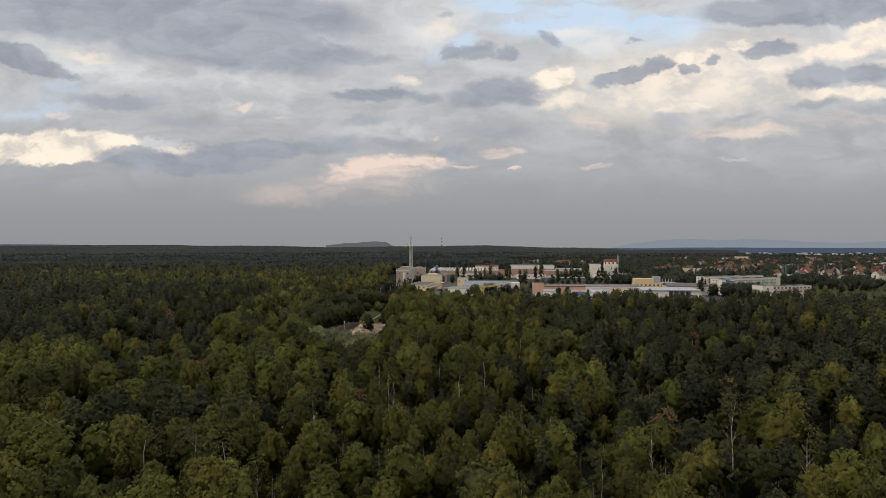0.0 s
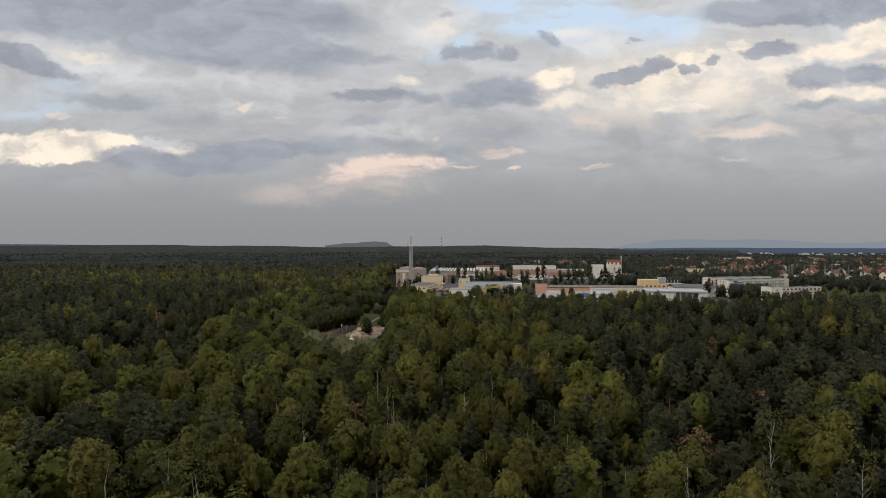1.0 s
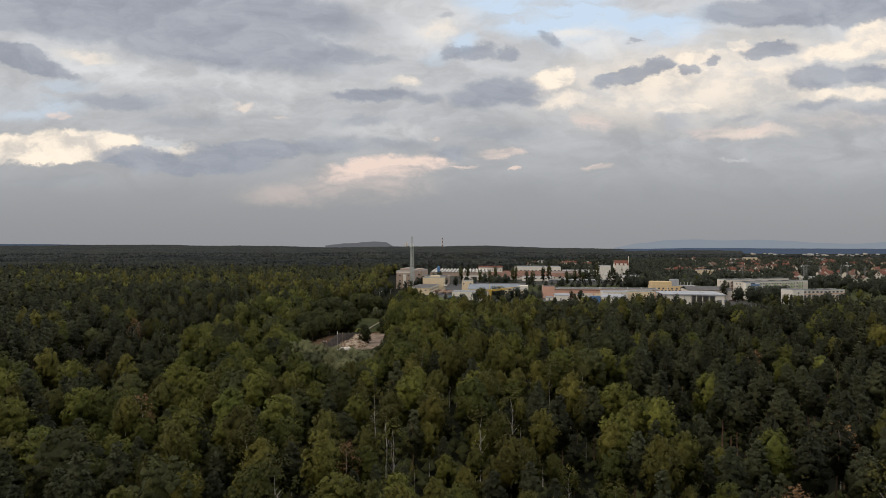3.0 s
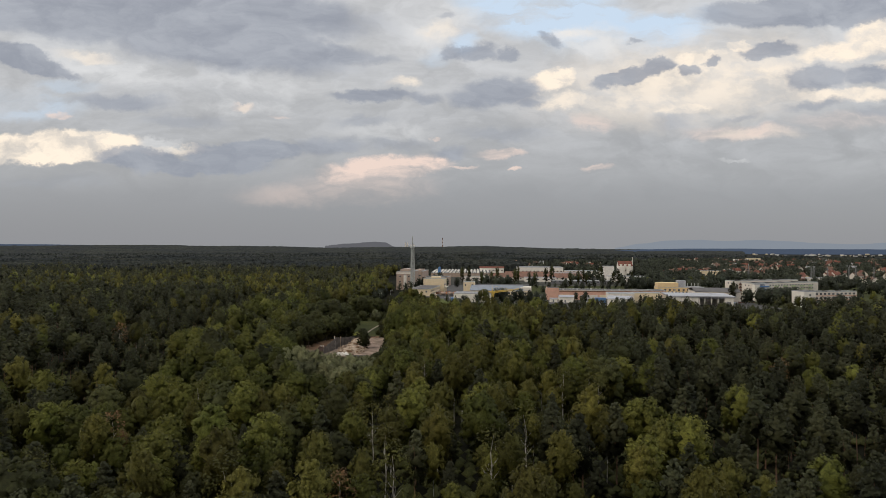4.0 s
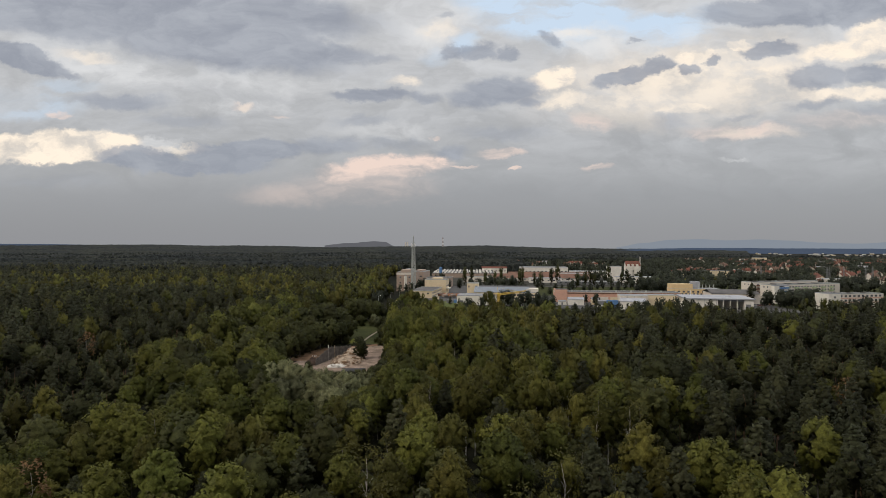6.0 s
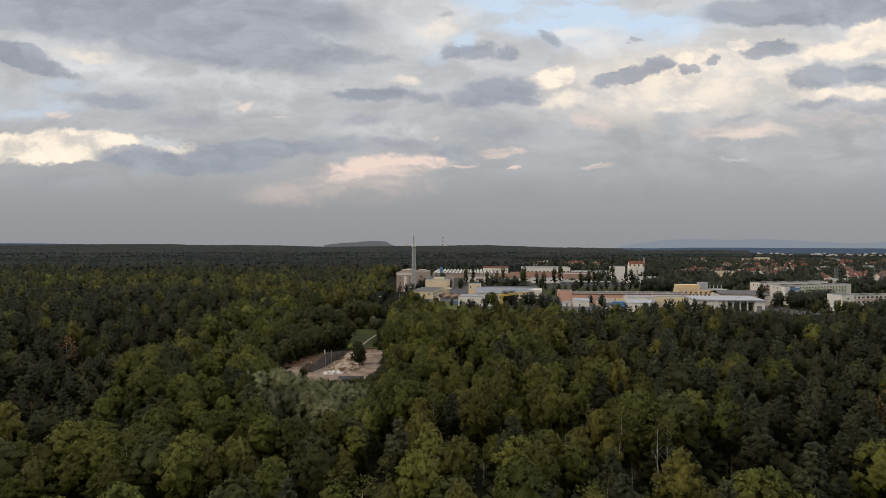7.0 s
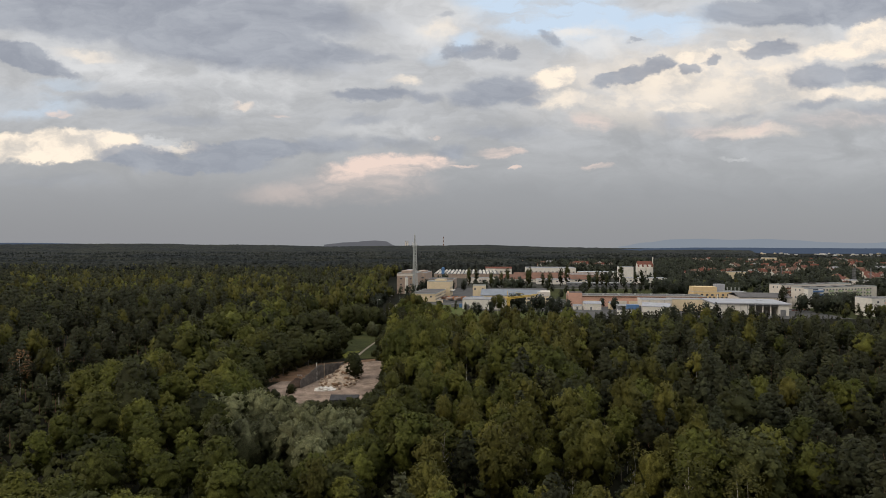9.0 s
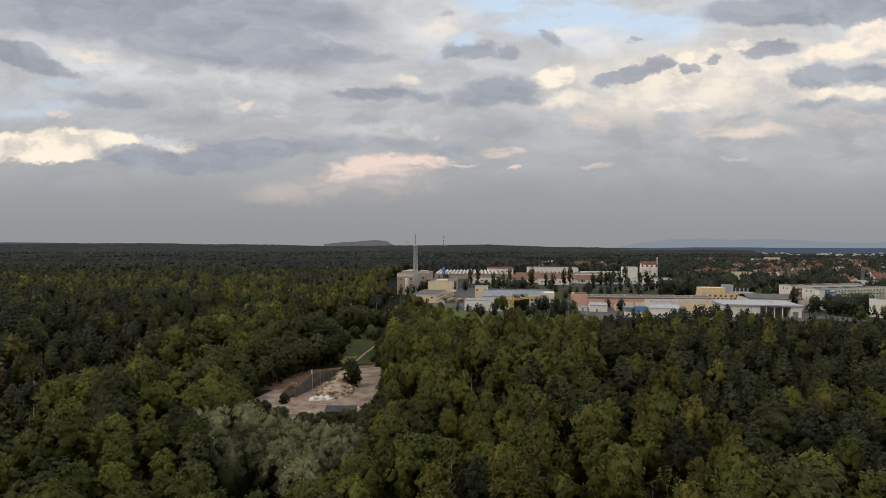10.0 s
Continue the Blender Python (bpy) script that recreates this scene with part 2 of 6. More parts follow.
    w.link(clear.outputs[0], both.inputs[1])
    w.link(over.outputs[0], both.inputs[2])
    out = w.node("ShaderNodeOutputWorld")
    w.link(both.outputs[0], out.inputs[0])


build_sky()
sun_data = bpy.data.lights.new("sun", "SUN")
sun_data.energy, sun_data.angle, sun_data.color = 0.75, radians(12), (1.0, 0.86, 0.68)
sun = new("sun", sun_data)
sun_from = Vector((math.sin(radians(SUN_ROUND)) * math.cos(radians(SUN_HEIGHT)),
                   math.cos(radians(SUN_ROUND)) * math.cos(radians(SUN_HEIGHT)), math.sin(radians(SUN_HEIGHT))))
sun.matrix_world = look(sun_from * 100, (0, 0, 0))


# ---------------------------------------------------------------- materials
def material(name, make):
    m = bpy.data.materials.new(name)
    m.use_nodes = True
    m.node_tree.nodes.clear()
    w = Web(m.node_tree)
    out = w.node("ShaderNodeOutputMaterial")
    w.link(make(w), out.inputs[0])
    return m


def surface(w, colour, rough=0.8, metal=0.0, bump=None, spec=0.3, deep=0.01):
    n = w.node("ShaderNodeBsdfPrincipled")
    w.put(n.inputs["Base Color"], (*colour, 1) if isinstance(colour, tuple) else colour)
    w.put(n.inputs["Roughness"], rough)
    n.inputs["Metallic"].default_value = metal
    n.inputs["Specular IOR Level"].default_value = spec
    if bump is not None:
        b = w.node("ShaderNodeBump")
        b.inputs["Strength"].default_value = 0.6
        b.inputs["Distance"].default_value = deep
        w.link(bump, b.inputs["Height"])
        w.link(b.outputs[0], n.inputs["Normal"])
    return n.outputs[0]


def place_of(w):
    return w.node("ShaderNodeNewGeometry").outputs["Position"]


def foliage(name, colour, warm, through=0.10):
    """Leaves: the tint drifts from tree to tree, from spray to spray and within each spray."""
    def make(w):
        geo = w.node("ShaderNodeNewGeometry")
        where = geo.outputs["Position"]
        own = w.node("ShaderNodeAttribute")
        own.attribute_name = "tree"
        tree = w.math("FRACT", w.math("ADD", w.node("ShaderNodeObjectInfo").outputs["Random"], own.outputs["Fac"]))
        mixed = w.math("ADD", w.math("MULTIPLY", tree, 0.75), w.ramp(w.noise(where, 0.06, 2), 0.3, 0.7, -0.1, 0.4), clamp=True)
        base = w.mix(mixed, colour, warm)
        value = w.ramp(geo.outputs["Random Per Island"], 0, 1, 0.74, 1.26, smooth=False)
        value = w.math("MULTIPLY", value, w.ramp(w.math("FRACT", w.math("MULTIPLY", tree, 7.31)), 0, 1, 0.60, 1.50, smooth=False))
        value = w.math("MULTIPLY", value, w.ramp(w.noise(where, 3.0, 4, 0.75), 0.3, 0.7, 0.60, 1.40))
        hsv = w.node("ShaderNodeHueSaturation")
        w.link(base, hsv.inputs["Color"])
        w.link(value, hsv.inputs["Value"])
        leaf = surface(w, hsv.outputs[0], 0.7, spec=0.12)
        glow = w.node("ShaderNodeBsdfTranslucent")
        w.link(hsv.outputs[0], glow.inputs[0])
        both = w.node("ShaderNodeMixShader")
        both.inputs[0].default_value = through
        w.link(leaf, both.inputs[1])
        w.link(glow.outputs[0], both.inputs[2])
        return both.outputs[0]
    return material(name, make)


def speckled(name, a, b, scale, rough=0.85, detail=6, grain=6.0, metal=0.0, spec=0.3, uneven=0.08):
    """A surface with stains of one size and grain of another."""
    def make(w):
        p = place_of(w)
        stain = w.ramp(w.noise(p, scale, detail), 0.3, 0.7)
        fine = w.ramp(w.noise(p, scale * grain, 3), 0.25, 0.75, 1 - uneven, 1 + uneven)
        base = w.mix(stain, a, b)
        hsv = w.node("ShaderNodeHueSaturation")
        w.link(base, hsv.inputs["Color"])
        w.link(fine, hsv.inputs["Value"])
        return surface(w, hsv.outputs[0], rough, metal, w.noise(p, scale * grain, 3), spec)
    return material(name, make)


BIRCH = foliage("birch_leaves", (0.0445, 0.0454, 0.0091), (0.0724, 0.0644, 0.0124))
BROAD = foliage("broad_leaves", (0.0474, 0.0544, 0.0101), (0.0798, 0.0780, 0.0143))
OAK = foliage("oak_leaves", (0.0289, 0.0325, 0.0103), (0.0420, 0.0428, 0.0126))
# Town trees: haze over the distance is tinted into this bluer, duller green.
GARDEN = foliage("hazed_garden_leaves", (0.025, 0.030, 0.020), (0.038, 0.042, 0.025))
PINE = foliage("pine_needles", (0.0285, 0.0318, 0.0156), (0.0410, 0.0415, 0.0185), 0.08)
WILLOW = foliage("willow_leaves", (0.094, 0.099, 0.047), (0.136, 0.135, 0.065))
RUSTY = foliage("withered_leaves", (0.130, 0.070, 0.034), (0.170, 0.100, 0.040))
BARK_WHITE = speckled("birch_bark", (0.44, 0.41, 0.36), (0.17, 0.15, 0.13), 1.2)
BARK_PINE = speckled("pine_bark", (0.20, 0.11, 0.065), (0.11, 0.075, 0.055), 1.5)
BARK = speckled("grey_bark", (0.13, 0.11, 0.085), (0.075, 0.065, 0.05), 1.5)
# Near black: the deep shade between the crowns is put into this base colour.
FLOOR = speckled("shaded_forest_floor", (0.010, 0.0105, 0.0065), (0.017, 0.016, 0.0095), 0.05, grain=12, spec=0.04)
MEADOW = speckled("meadow_grass", (0.029, 0.036, 0.013), (0.058, 0.060, 0.021), 0.09, grain=11, spec=0.04, uneven=0.3)
LAWN = speckled("lawn_grass", (0.070, 0.088, 0.026), (0.095, 0.105, 0.036), 0.12, grain=12, spec=0.04)
FLOWERS = speckled("yellow_weeds", (0.16, 0.15, 0.025), (0.10, 0.115, 0.03), 0.6, spec=0.04)
CONCRETE = speckled("worn_concrete", (0.31, 0.232, 0.175), (0.135, 0.10, 0.076), 0.22, grain=9, uneven=0.25, spec=0.04)
PATH = speckled("gravel_path", (0.27, 0.225, 0.17), (0.20, 0.168, 0.13), 0.4, spec=0.04)
SOIL = speckled("bare_soil", (0.19, 0.115, 0.068), (0.11, 0.072, 0.045), 0.4, spec=0.04)
DARKSOIL = speckled("dark_earth", (0.075, 0.050, 0.036), (0.045, 0.032, 0.026), 0.6, spec=0.04)
TAR = speckled("asphalt", (0.115, 0.112, 0.108), (0.08, 0.078, 0.075), 0.12, grain=10, spec=0.04)
GRAVEL = speckled("dark_gravel", (0.062, 0.058, 0.050), (0.034, 0.036, 0.027), 0.06, grain=9, uneven=0.3, spec=0.04)
FELT = speckled("black_roofing_felt", (0.03, 0.03, 0.032), (0.05, 0.048, 0.046), 0.8)
RUBBLE = speckled("broken_concrete", (0.40, 0.31, 0.22), (0.21, 0.16, 0.11), 0.8)
WHITE_RUBBLE = speckled("pale_rubble", (0.66, 0.63, 0.57), (0.50, 0.47, 0.42), 1.5)
SHEET = speckled("dark_sheet_wall", (0.13, 0.112, 0.098), (0.07, 0.06, 0.052), 0.7, uneven=0.25)
CREAM = speckled("cream_render", (0.66, 0.54, 0.36), (0.60, 0.49, 0.33), 0.3)
OCHRE = speckled("ochre_render", (0.64, 0.47, 0.25), (0.57, 0.42, 0.23), 0.3)
WHITE = speckled("white_render", (0.70, 0.66, 0.58), (0.62, 0.58, 0.51), 0.25)
OFFWHITE = speckled("panel_white", (0.62, 0.56, 0.48), (0.55, 0.50, 0.43), 0.3)
PINK = speckled("pink_render", (0.58, 0.34, 0.25), (0.52, 0.31, 0.23), 0.3)
BRICK = speckled("dull_brick", (0.38, 0.29, 0.225), (0.31, 0.235, 0.185), 0.4)
GREYROOF = speckled("grey_roof_sheet", (0.28, 0.28, 0.28), (0.23, 0.23, 0.235), 0.15)
BLUEROOF = speckled("pale_blue_roof", (0.22, 0.24, 0.265), (0.18, 0.20, 0.22), 0.12)
DARKROOF = speckled("bitumen_roof", (0.085, 0.08, 0.078), (0.12, 0.112, 0.105), 0.2)
WHITEROOF = speckled("white_roof_sheet", (0.36, 0.365, 0.38), (0.29, 0.295, 0.31), 0.15)
REDROOF = speckled("red_roof_tiles", (0.165, 0.056, 0.034), (0.115, 0.046, 0.030), 0.3)
BROWNROOF = speckled("brown_roof_tiles", (0.15, 0.082, 0.052), (0.11, 0.064, 0.045), 0.3)
RUST = speckled("rust_brown_sheet", (0.185, 0.092, 0.058), (0.120, 0.070, 0.048), 0.2)
BLUE = speckled("blue_sheet", (0.10, 0.20, 0.38), (0.085, 0.17, 0.31), 0.4)
GREEN = speckled("green_panel", (0.38, 0.44, 0.27), (0.33, 0.38, 0.23), 0.5)
YELLOW = speckled("crane_yellow", (0.62, 0.42, 0.08), (0.52, 0.35, 0.07), 0.5, rough=0.5)
STEEL = speckled("galvanised_steel", (0.42, 0.43, 0.40), (0.34, 0.35, 0.33), 0.5, rough=0.5)
GREYBOX = speckled("grey_metal", (0.20, 0.20, 0.20), (0.15, 0.15, 0.15), 0.8)
ORANGE = speckled("orange_paint", (0.55, 0.22, 0.08), (0.42, 0.17, 0.07), 0.6)
GLASS = material("window_glass", lambda w: surface(w, (0.03, 0.035, 0.04), 0.08, spec=0.5))


# Far hills glow by themselves: the haze of distance is put into this colour.
def haze_glow(w, a, b):
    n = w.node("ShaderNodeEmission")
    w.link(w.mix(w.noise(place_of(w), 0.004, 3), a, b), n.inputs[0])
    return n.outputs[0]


HAZE_BLUE = material("hazy_plain_glow", lambda w: haze_glow(w, (0.044, 0.060, 0.093), (0.056, 0.073, 0.106)))
HAZE_PALE = material("hazy_mountains_glow", lambda w: haze_glow(w, (0.178, 0.204, 0.240), (0.188, 0.212, 0.246)))
HAZE_HILL = material("hazy_spoil_hill_glow", lambda w: haze_glow(w, (0.082, 0.085, 0.095), (0.105, 0.105, 0.115)))


# ---------------------------------------------------------------- small builders
def mesh_of(name, verts, faces, mats, index=None, smooth=False, normals=None, trees=None):
    """A mesh from arrays; faces are rows of one length."""
    me = bpy.data.meshes.new(name)
    verts, faces = np.asarray(verts, dtype=np.float32), np.asarray(faces, dtype=np.int32)
    me.vertices.add(len(verts))
    me.vertices.foreach_set("co", verts.ravel())
    me.loops.add(faces.size)
    me.loops.foreach_set("vertex_index", faces.ravel())
    me.polygons.add(len(faces))
    me.polygons.foreach_set("loop_start", np.arange(0, faces.size, faces.shape[1], dtype=np.int32))
    for m in mats:
        me.materials.append(m)
    if index is not None:
        me.polygons.foreach_set("material_index", np.asarray(index, dtype=np.int32))
    me.polygons.foreach_set("use_smooth", np.full(len(faces), smooth))
    me.update(calc_edges=True)
    me.validate()
    if normals is not None:
        lie = me.attributes.new("custom_normal", "FLOAT_VECTOR", "POINT")
        lie.data.foreach_set("vector", np.asarray(normals, dtype=np.float32).ravel())
        me.update()
    if trees is not None:
        tint = me.attributes.new("tree", "FLOAT", "POINT")
        tint.data.foreach_set("value", np.asarray(trees, dtype=np.float32))
    return me


def part(name, bm, mat, parent, label=""):
    """A bmesh, or a mesh that is shared, as one mesh object under a thing or a part."""
    if isinstance(bm, bmesh.types.BMesh):
        me = bpy.data.meshes.new(name)
        bm.to_mesh(me)
        bm.free()
        for m in (mat if isinstance(mat, (list, tuple)) else [mat]):
            me.materials.append(m)
    else:
        me = bm
    ob = new(name, me)
    ob.parent = parent
    if label:
        ob["label"] = label
    return ob


def thing(name, m, label, category, group="", kind=""):
    ob = new(name)
    ob.empty_display_size = 0.5
    ob.matrix_world = m
    return tagged(ob, label, category, group, kind)


def box(bm, x0, y0, z0, x1, y1, z1, slot=0, bevel=0.0):
    vs = [bm.verts.new((x, y, z)) for z in (z0, z1) for x, y in ((x0, y0), (x1, y0), (x1, y1), (x0, y1))]
    made = [bm.faces.new([vs[i] for i in f]) for f in
            ((3, 2, 1, 0), (4, 5, 6, 7), (0, 1, 5, 4), (1, 2, 6, 5), (2, 3, 7, 6), (3, 0, 4, 7))]
    for f in made:
        f.material_index = slot
    if bevel:
        bmesh.ops.bevel(bm, geom=list({e for f in made for e in f.edges}), offset=bevel, segments=1, affect="EDGES")
    return bm


def bar(bm, a, b, r0, r1=None, sides=6):
    """A tapered round bar from a to b."""
    a, b = Vector(a), Vector(b)
    r1 = r0 if r1 is None else r1
    turn = (b - a).to_track_quat("Z", "Y")
    rings = []
    for p, r in ((a, r0), (b, r1)):
        rings.append([bm.verts.new(p + turn @ Vector((r * math.cos(k * math.tau / sides), r * math.sin(k * math.tau / sides), 0))) for k in range(sides)])
    for k in range(sides):
        bm.faces.new((rings[0][k], rings[0][(k + 1) % sides], rings[1][(k + 1) % sides], rings[1][k]))
    bm.faces.new(rings[0][::-1])
    bm.faces.new(rings[1])
    return bm


def sheet(name, outline, z, thick, mat, label, category):
    """A flat piece of ground with a closed outline, let into the ground below."""
    bm = bmesh.new()
    top = [bm.verts.new((x, y, z)) for x, y in outline]
    low = [bm.verts.new((x, y, z - thick)) for x, y in outline]
    bm.faces.new(top)
    bm.faces.new(low[::-1])
    for i in range(len(top)):
        j = (i + 1) % len(top)
        bm.faces.new((top[j], top[i], low[i], low[j]))
    bmesh.ops.recalc_face_normals(bm, faces=bm.faces)
    ob = part(name, bm, mat, None)
    return tagged(ob, label, category, kind="structure")


# ---------------------------------------------------------------- the lie of the land
def rise(x, y):
    """Height of the land: level round the town, swelling into low wooded hills far off, more so to the west."""
    far = np.hypot(x, y)
    west = np.clip((600 - x) / 2400, 0.0, 1.0)
    swell = np.clip((far - 1700) / 2700, 0.0, 1.0)
    swell = swell * swell * (3 - 2 * swell)
    middle = np.exp(-((x / np.maximum(y, 1.0) - 0.07) / 0.13) ** 2) * (y > 0)
    return swell * (4 + 20 * west + 13 * middle + 2.5 * np.sin(x / 310 + 1.3) + 2.0 * np.sin(x / 127 + y / 900))


def graded(limit, near, count):
    """Grid lines close together in the middle and wide apart far out."""
    s = np.linspace(-1, 1, count)
    return np.sign(s) * (near * np.abs(s) + (limit - near) * np.abs(s) ** 3)


def build_ground():
    lines = graded(6500, 900, 111)
    gx, gy = np.meshgrid(lines, lines)
    verts = np.stack([gx, gy, rise(gx, gy)], -1).reshape(-1, 3)
    n = len(lines)
    i = (np.arange(n - 1)[:, None] * n + np.arange(n - 1)).ravel()
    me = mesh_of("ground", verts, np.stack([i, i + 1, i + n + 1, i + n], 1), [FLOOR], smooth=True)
    tagged(new("ground", me), "leaf-littered forest ground reaching the horizon, darkened for the shade between trees", "ground", kind="structure")


build_ground()

# Fields and paved ground, let into the forest floor.
sheet("pavement", [(-69, 315), (-63, 345), (-57, 365), (-37, 374), (-33.5, 374), (-31.5, 352), (-30, 322), (-29, 300), (-52, 303)], 0.06, 0.2, CONCRETE,
      "worn pinkish concrete yard of a cleared site", "pavement")
sheet("ground_soil", [(-70.5, 334), (-66, 336), (-58, 337), (-53.5, 351), (-47, 360), (-44, 369), (-36.5, 374.6), (-36.5, 379), (-61, 367), (-67, 350)], 0.1, 0.24, SOIL,
      "bare brown soil bank along the yard", "ground")
sheet("meadow", [(-66, 378), (-72, 420), (-70, 505), (-46, 510), (-34, 420), (-34, 380)], 0.05, 0.2, MEADOW, "rough green meadow between the trees", "meadow")
sheet("flower_meadow", [(-52, 381), (-51, 396), (-45.7, 397), (-46.9, 381)], 0.13, 0.1, FLOWERS, "strip of yellow flowering weeds", "meadow")
sheet("path", [(-46.6, 375), (-44.2, 405), (-41, 432), (-40, 432), (-43.2, 404), (-45.4, 375)], 0.12, 0.2, PATH, "pale gravel path through the meadow", "path")
sheet("road", [(-58, 500), (-49, 566), (-36, 640), (-31, 680), (-27.5, 680), (-32, 640), (-45, 566), (-53, 500)], 0.11, 0.2, PATH, "pale narrow access road beside the works", "road")
sheet("lawn", [(-45, 520), (-42, 552), (-30, 612), (4, 606), (6, 566), (70, 560), (72, 470), (-30, 470)], 0.09, 0.2, LAWN, "mown green lawn in front of the works", "lawn")
sheet("ground_yard", [(-30, 612), (-26, 800), (240, 790), (250, 520), (72, 520), (70, 560), (6, 566), (4, 606)], 0.07, 0.2, TAR, "grey asphalt works yard", "pavement")
sheet("ground_park", [(66, 592), (68, 640), (84, 640), (83, 592)], 0.12, 0.1, TAR, "asphalt car park beside the pink hall", "pavement")
sheet("ground_estate", [(250, 520), (240, 790), (330, 1000), (900, 1000), (900, 560)], 0.05, 0.2, MEADOW, "grass between the apartment blocks", "ground")
sheet("ground_works", [(-26, 802), (-60, 1090), (330, 1090), (328, 1002), (240, 792)], 0.07, 0.2, GRAVEL, "dark gravel and weeds of the old works", "pavement")
sheet("ground_green", [(22, 662), (24, 790), (236, 780), (240, 650), (190, 655)], 0.13, 0.1, MEADOW, "dark grass strip behind the works halls", "lawn")


# ---------------------------------------------------------------- the woods
def cards(rng, centre, normal, size, facing):
    """Small leaf sprays: one uneven three-cornered spray each."""
    n = len(centre)
    normal = normal / np.linalg.norm(normal, axis=1, keepdims=True)
    side = np.cross(normal, rng.normal(size=(n, 3)))
    side /= np.linalg.norm(side, axis=1, keepdims=True) + 1e-9
    other = np.cross(normal, side)
    size = np.asarray(size).reshape(-1, 1) * rng.uniform(0.6, 1.4, (n, 1))
    out = np.empty((n, 3, 3))
    for k, (a, b) in enumerate(((-0.62, -0.38), (0.62, -0.30), (0.05, 0.72))):
        j = rng.uniform(0.6, 1.3, (n, 2))
        out[:, k] = centre + side * size * a * j[:, :1] + other * size * b * j[:, 1:] + normal * size * rng.uniform(-0.15, 0.15, (n, 1))
    return out.reshape(-1, 3), np.arange(3 * n).reshape(n, 3), np.repeat(facing + rng.normal(scale=0.16, size=(n, 3)), 3, axis=0)


OCTA = (np.array([(1, 0, 0), (-1, 0, 0), (0, 1, 0), (0, -1, 0), (0, 0, 1), (0, 0, -1)], float),
        np.array([(0, 2, 4), (2, 1, 4), (1, 3, 4), (3, 0, 4), (2, 0, 5), (1, 2, 5), (3, 1, 5), (0, 3, 5)]))


def masses(rng, where, radius, shape, sprays):
    """The leaf clumps: a few small torn sprays round each clump's middle, lit as one rounded clump."""
    bv, bf = OCTA
    k = len(where) * sprays
    away = directions(rng, k)
    away[:, 2] = np.abs(away[:, 2]) * 0.8 - 0.15
    wide = np.repeat(radius, sprays)
    spread, size = (0.52, 0.74) if sprays > 1 else (0.0, 1.1)
    middle = np.repeat(where, sprays, axis=0) + away * (wide * spread)[:, None] * shape
    v = middle[:, None, :] + bv[None] * rng.uniform(0.72, 1.28, (k, len(bv), 1)) * (wide * size)[:, None, None] * shape
    f = (bf[None] + (len(bv) * np.arange(k))[:, None, None]).reshape(-1, 3)
    n = np.tile(bv, (k, 1)) * 0.7 + np.repeat(away, len(bv), axis=0) * (0.5 if sprays > 1 else 0.0)
    return v.reshape(-1, 3), f, n


def directions(rng, n):
    d = rng.normal(size=(n, 3))
    return d / np.linalg.norm(d, axis=1, keepdims=True)


EGG = lambda u: np.clip(np.sin(np.pi * np.clip(u, 0, 1) ** 1.15), 0, 1) ** 0.55
CONE = lambda u: np.clip(1.04 - u ** 1.5, 0, 1) ** 0.75 * np.clip(0.6 + 1.6 * u, 0, 1)
DOME = lambda u: np.clip(1 - (1.55 * np.clip(u, 0, 1) - 0.62) ** 2 / 0.90, 0.02, 1) ** 0.5


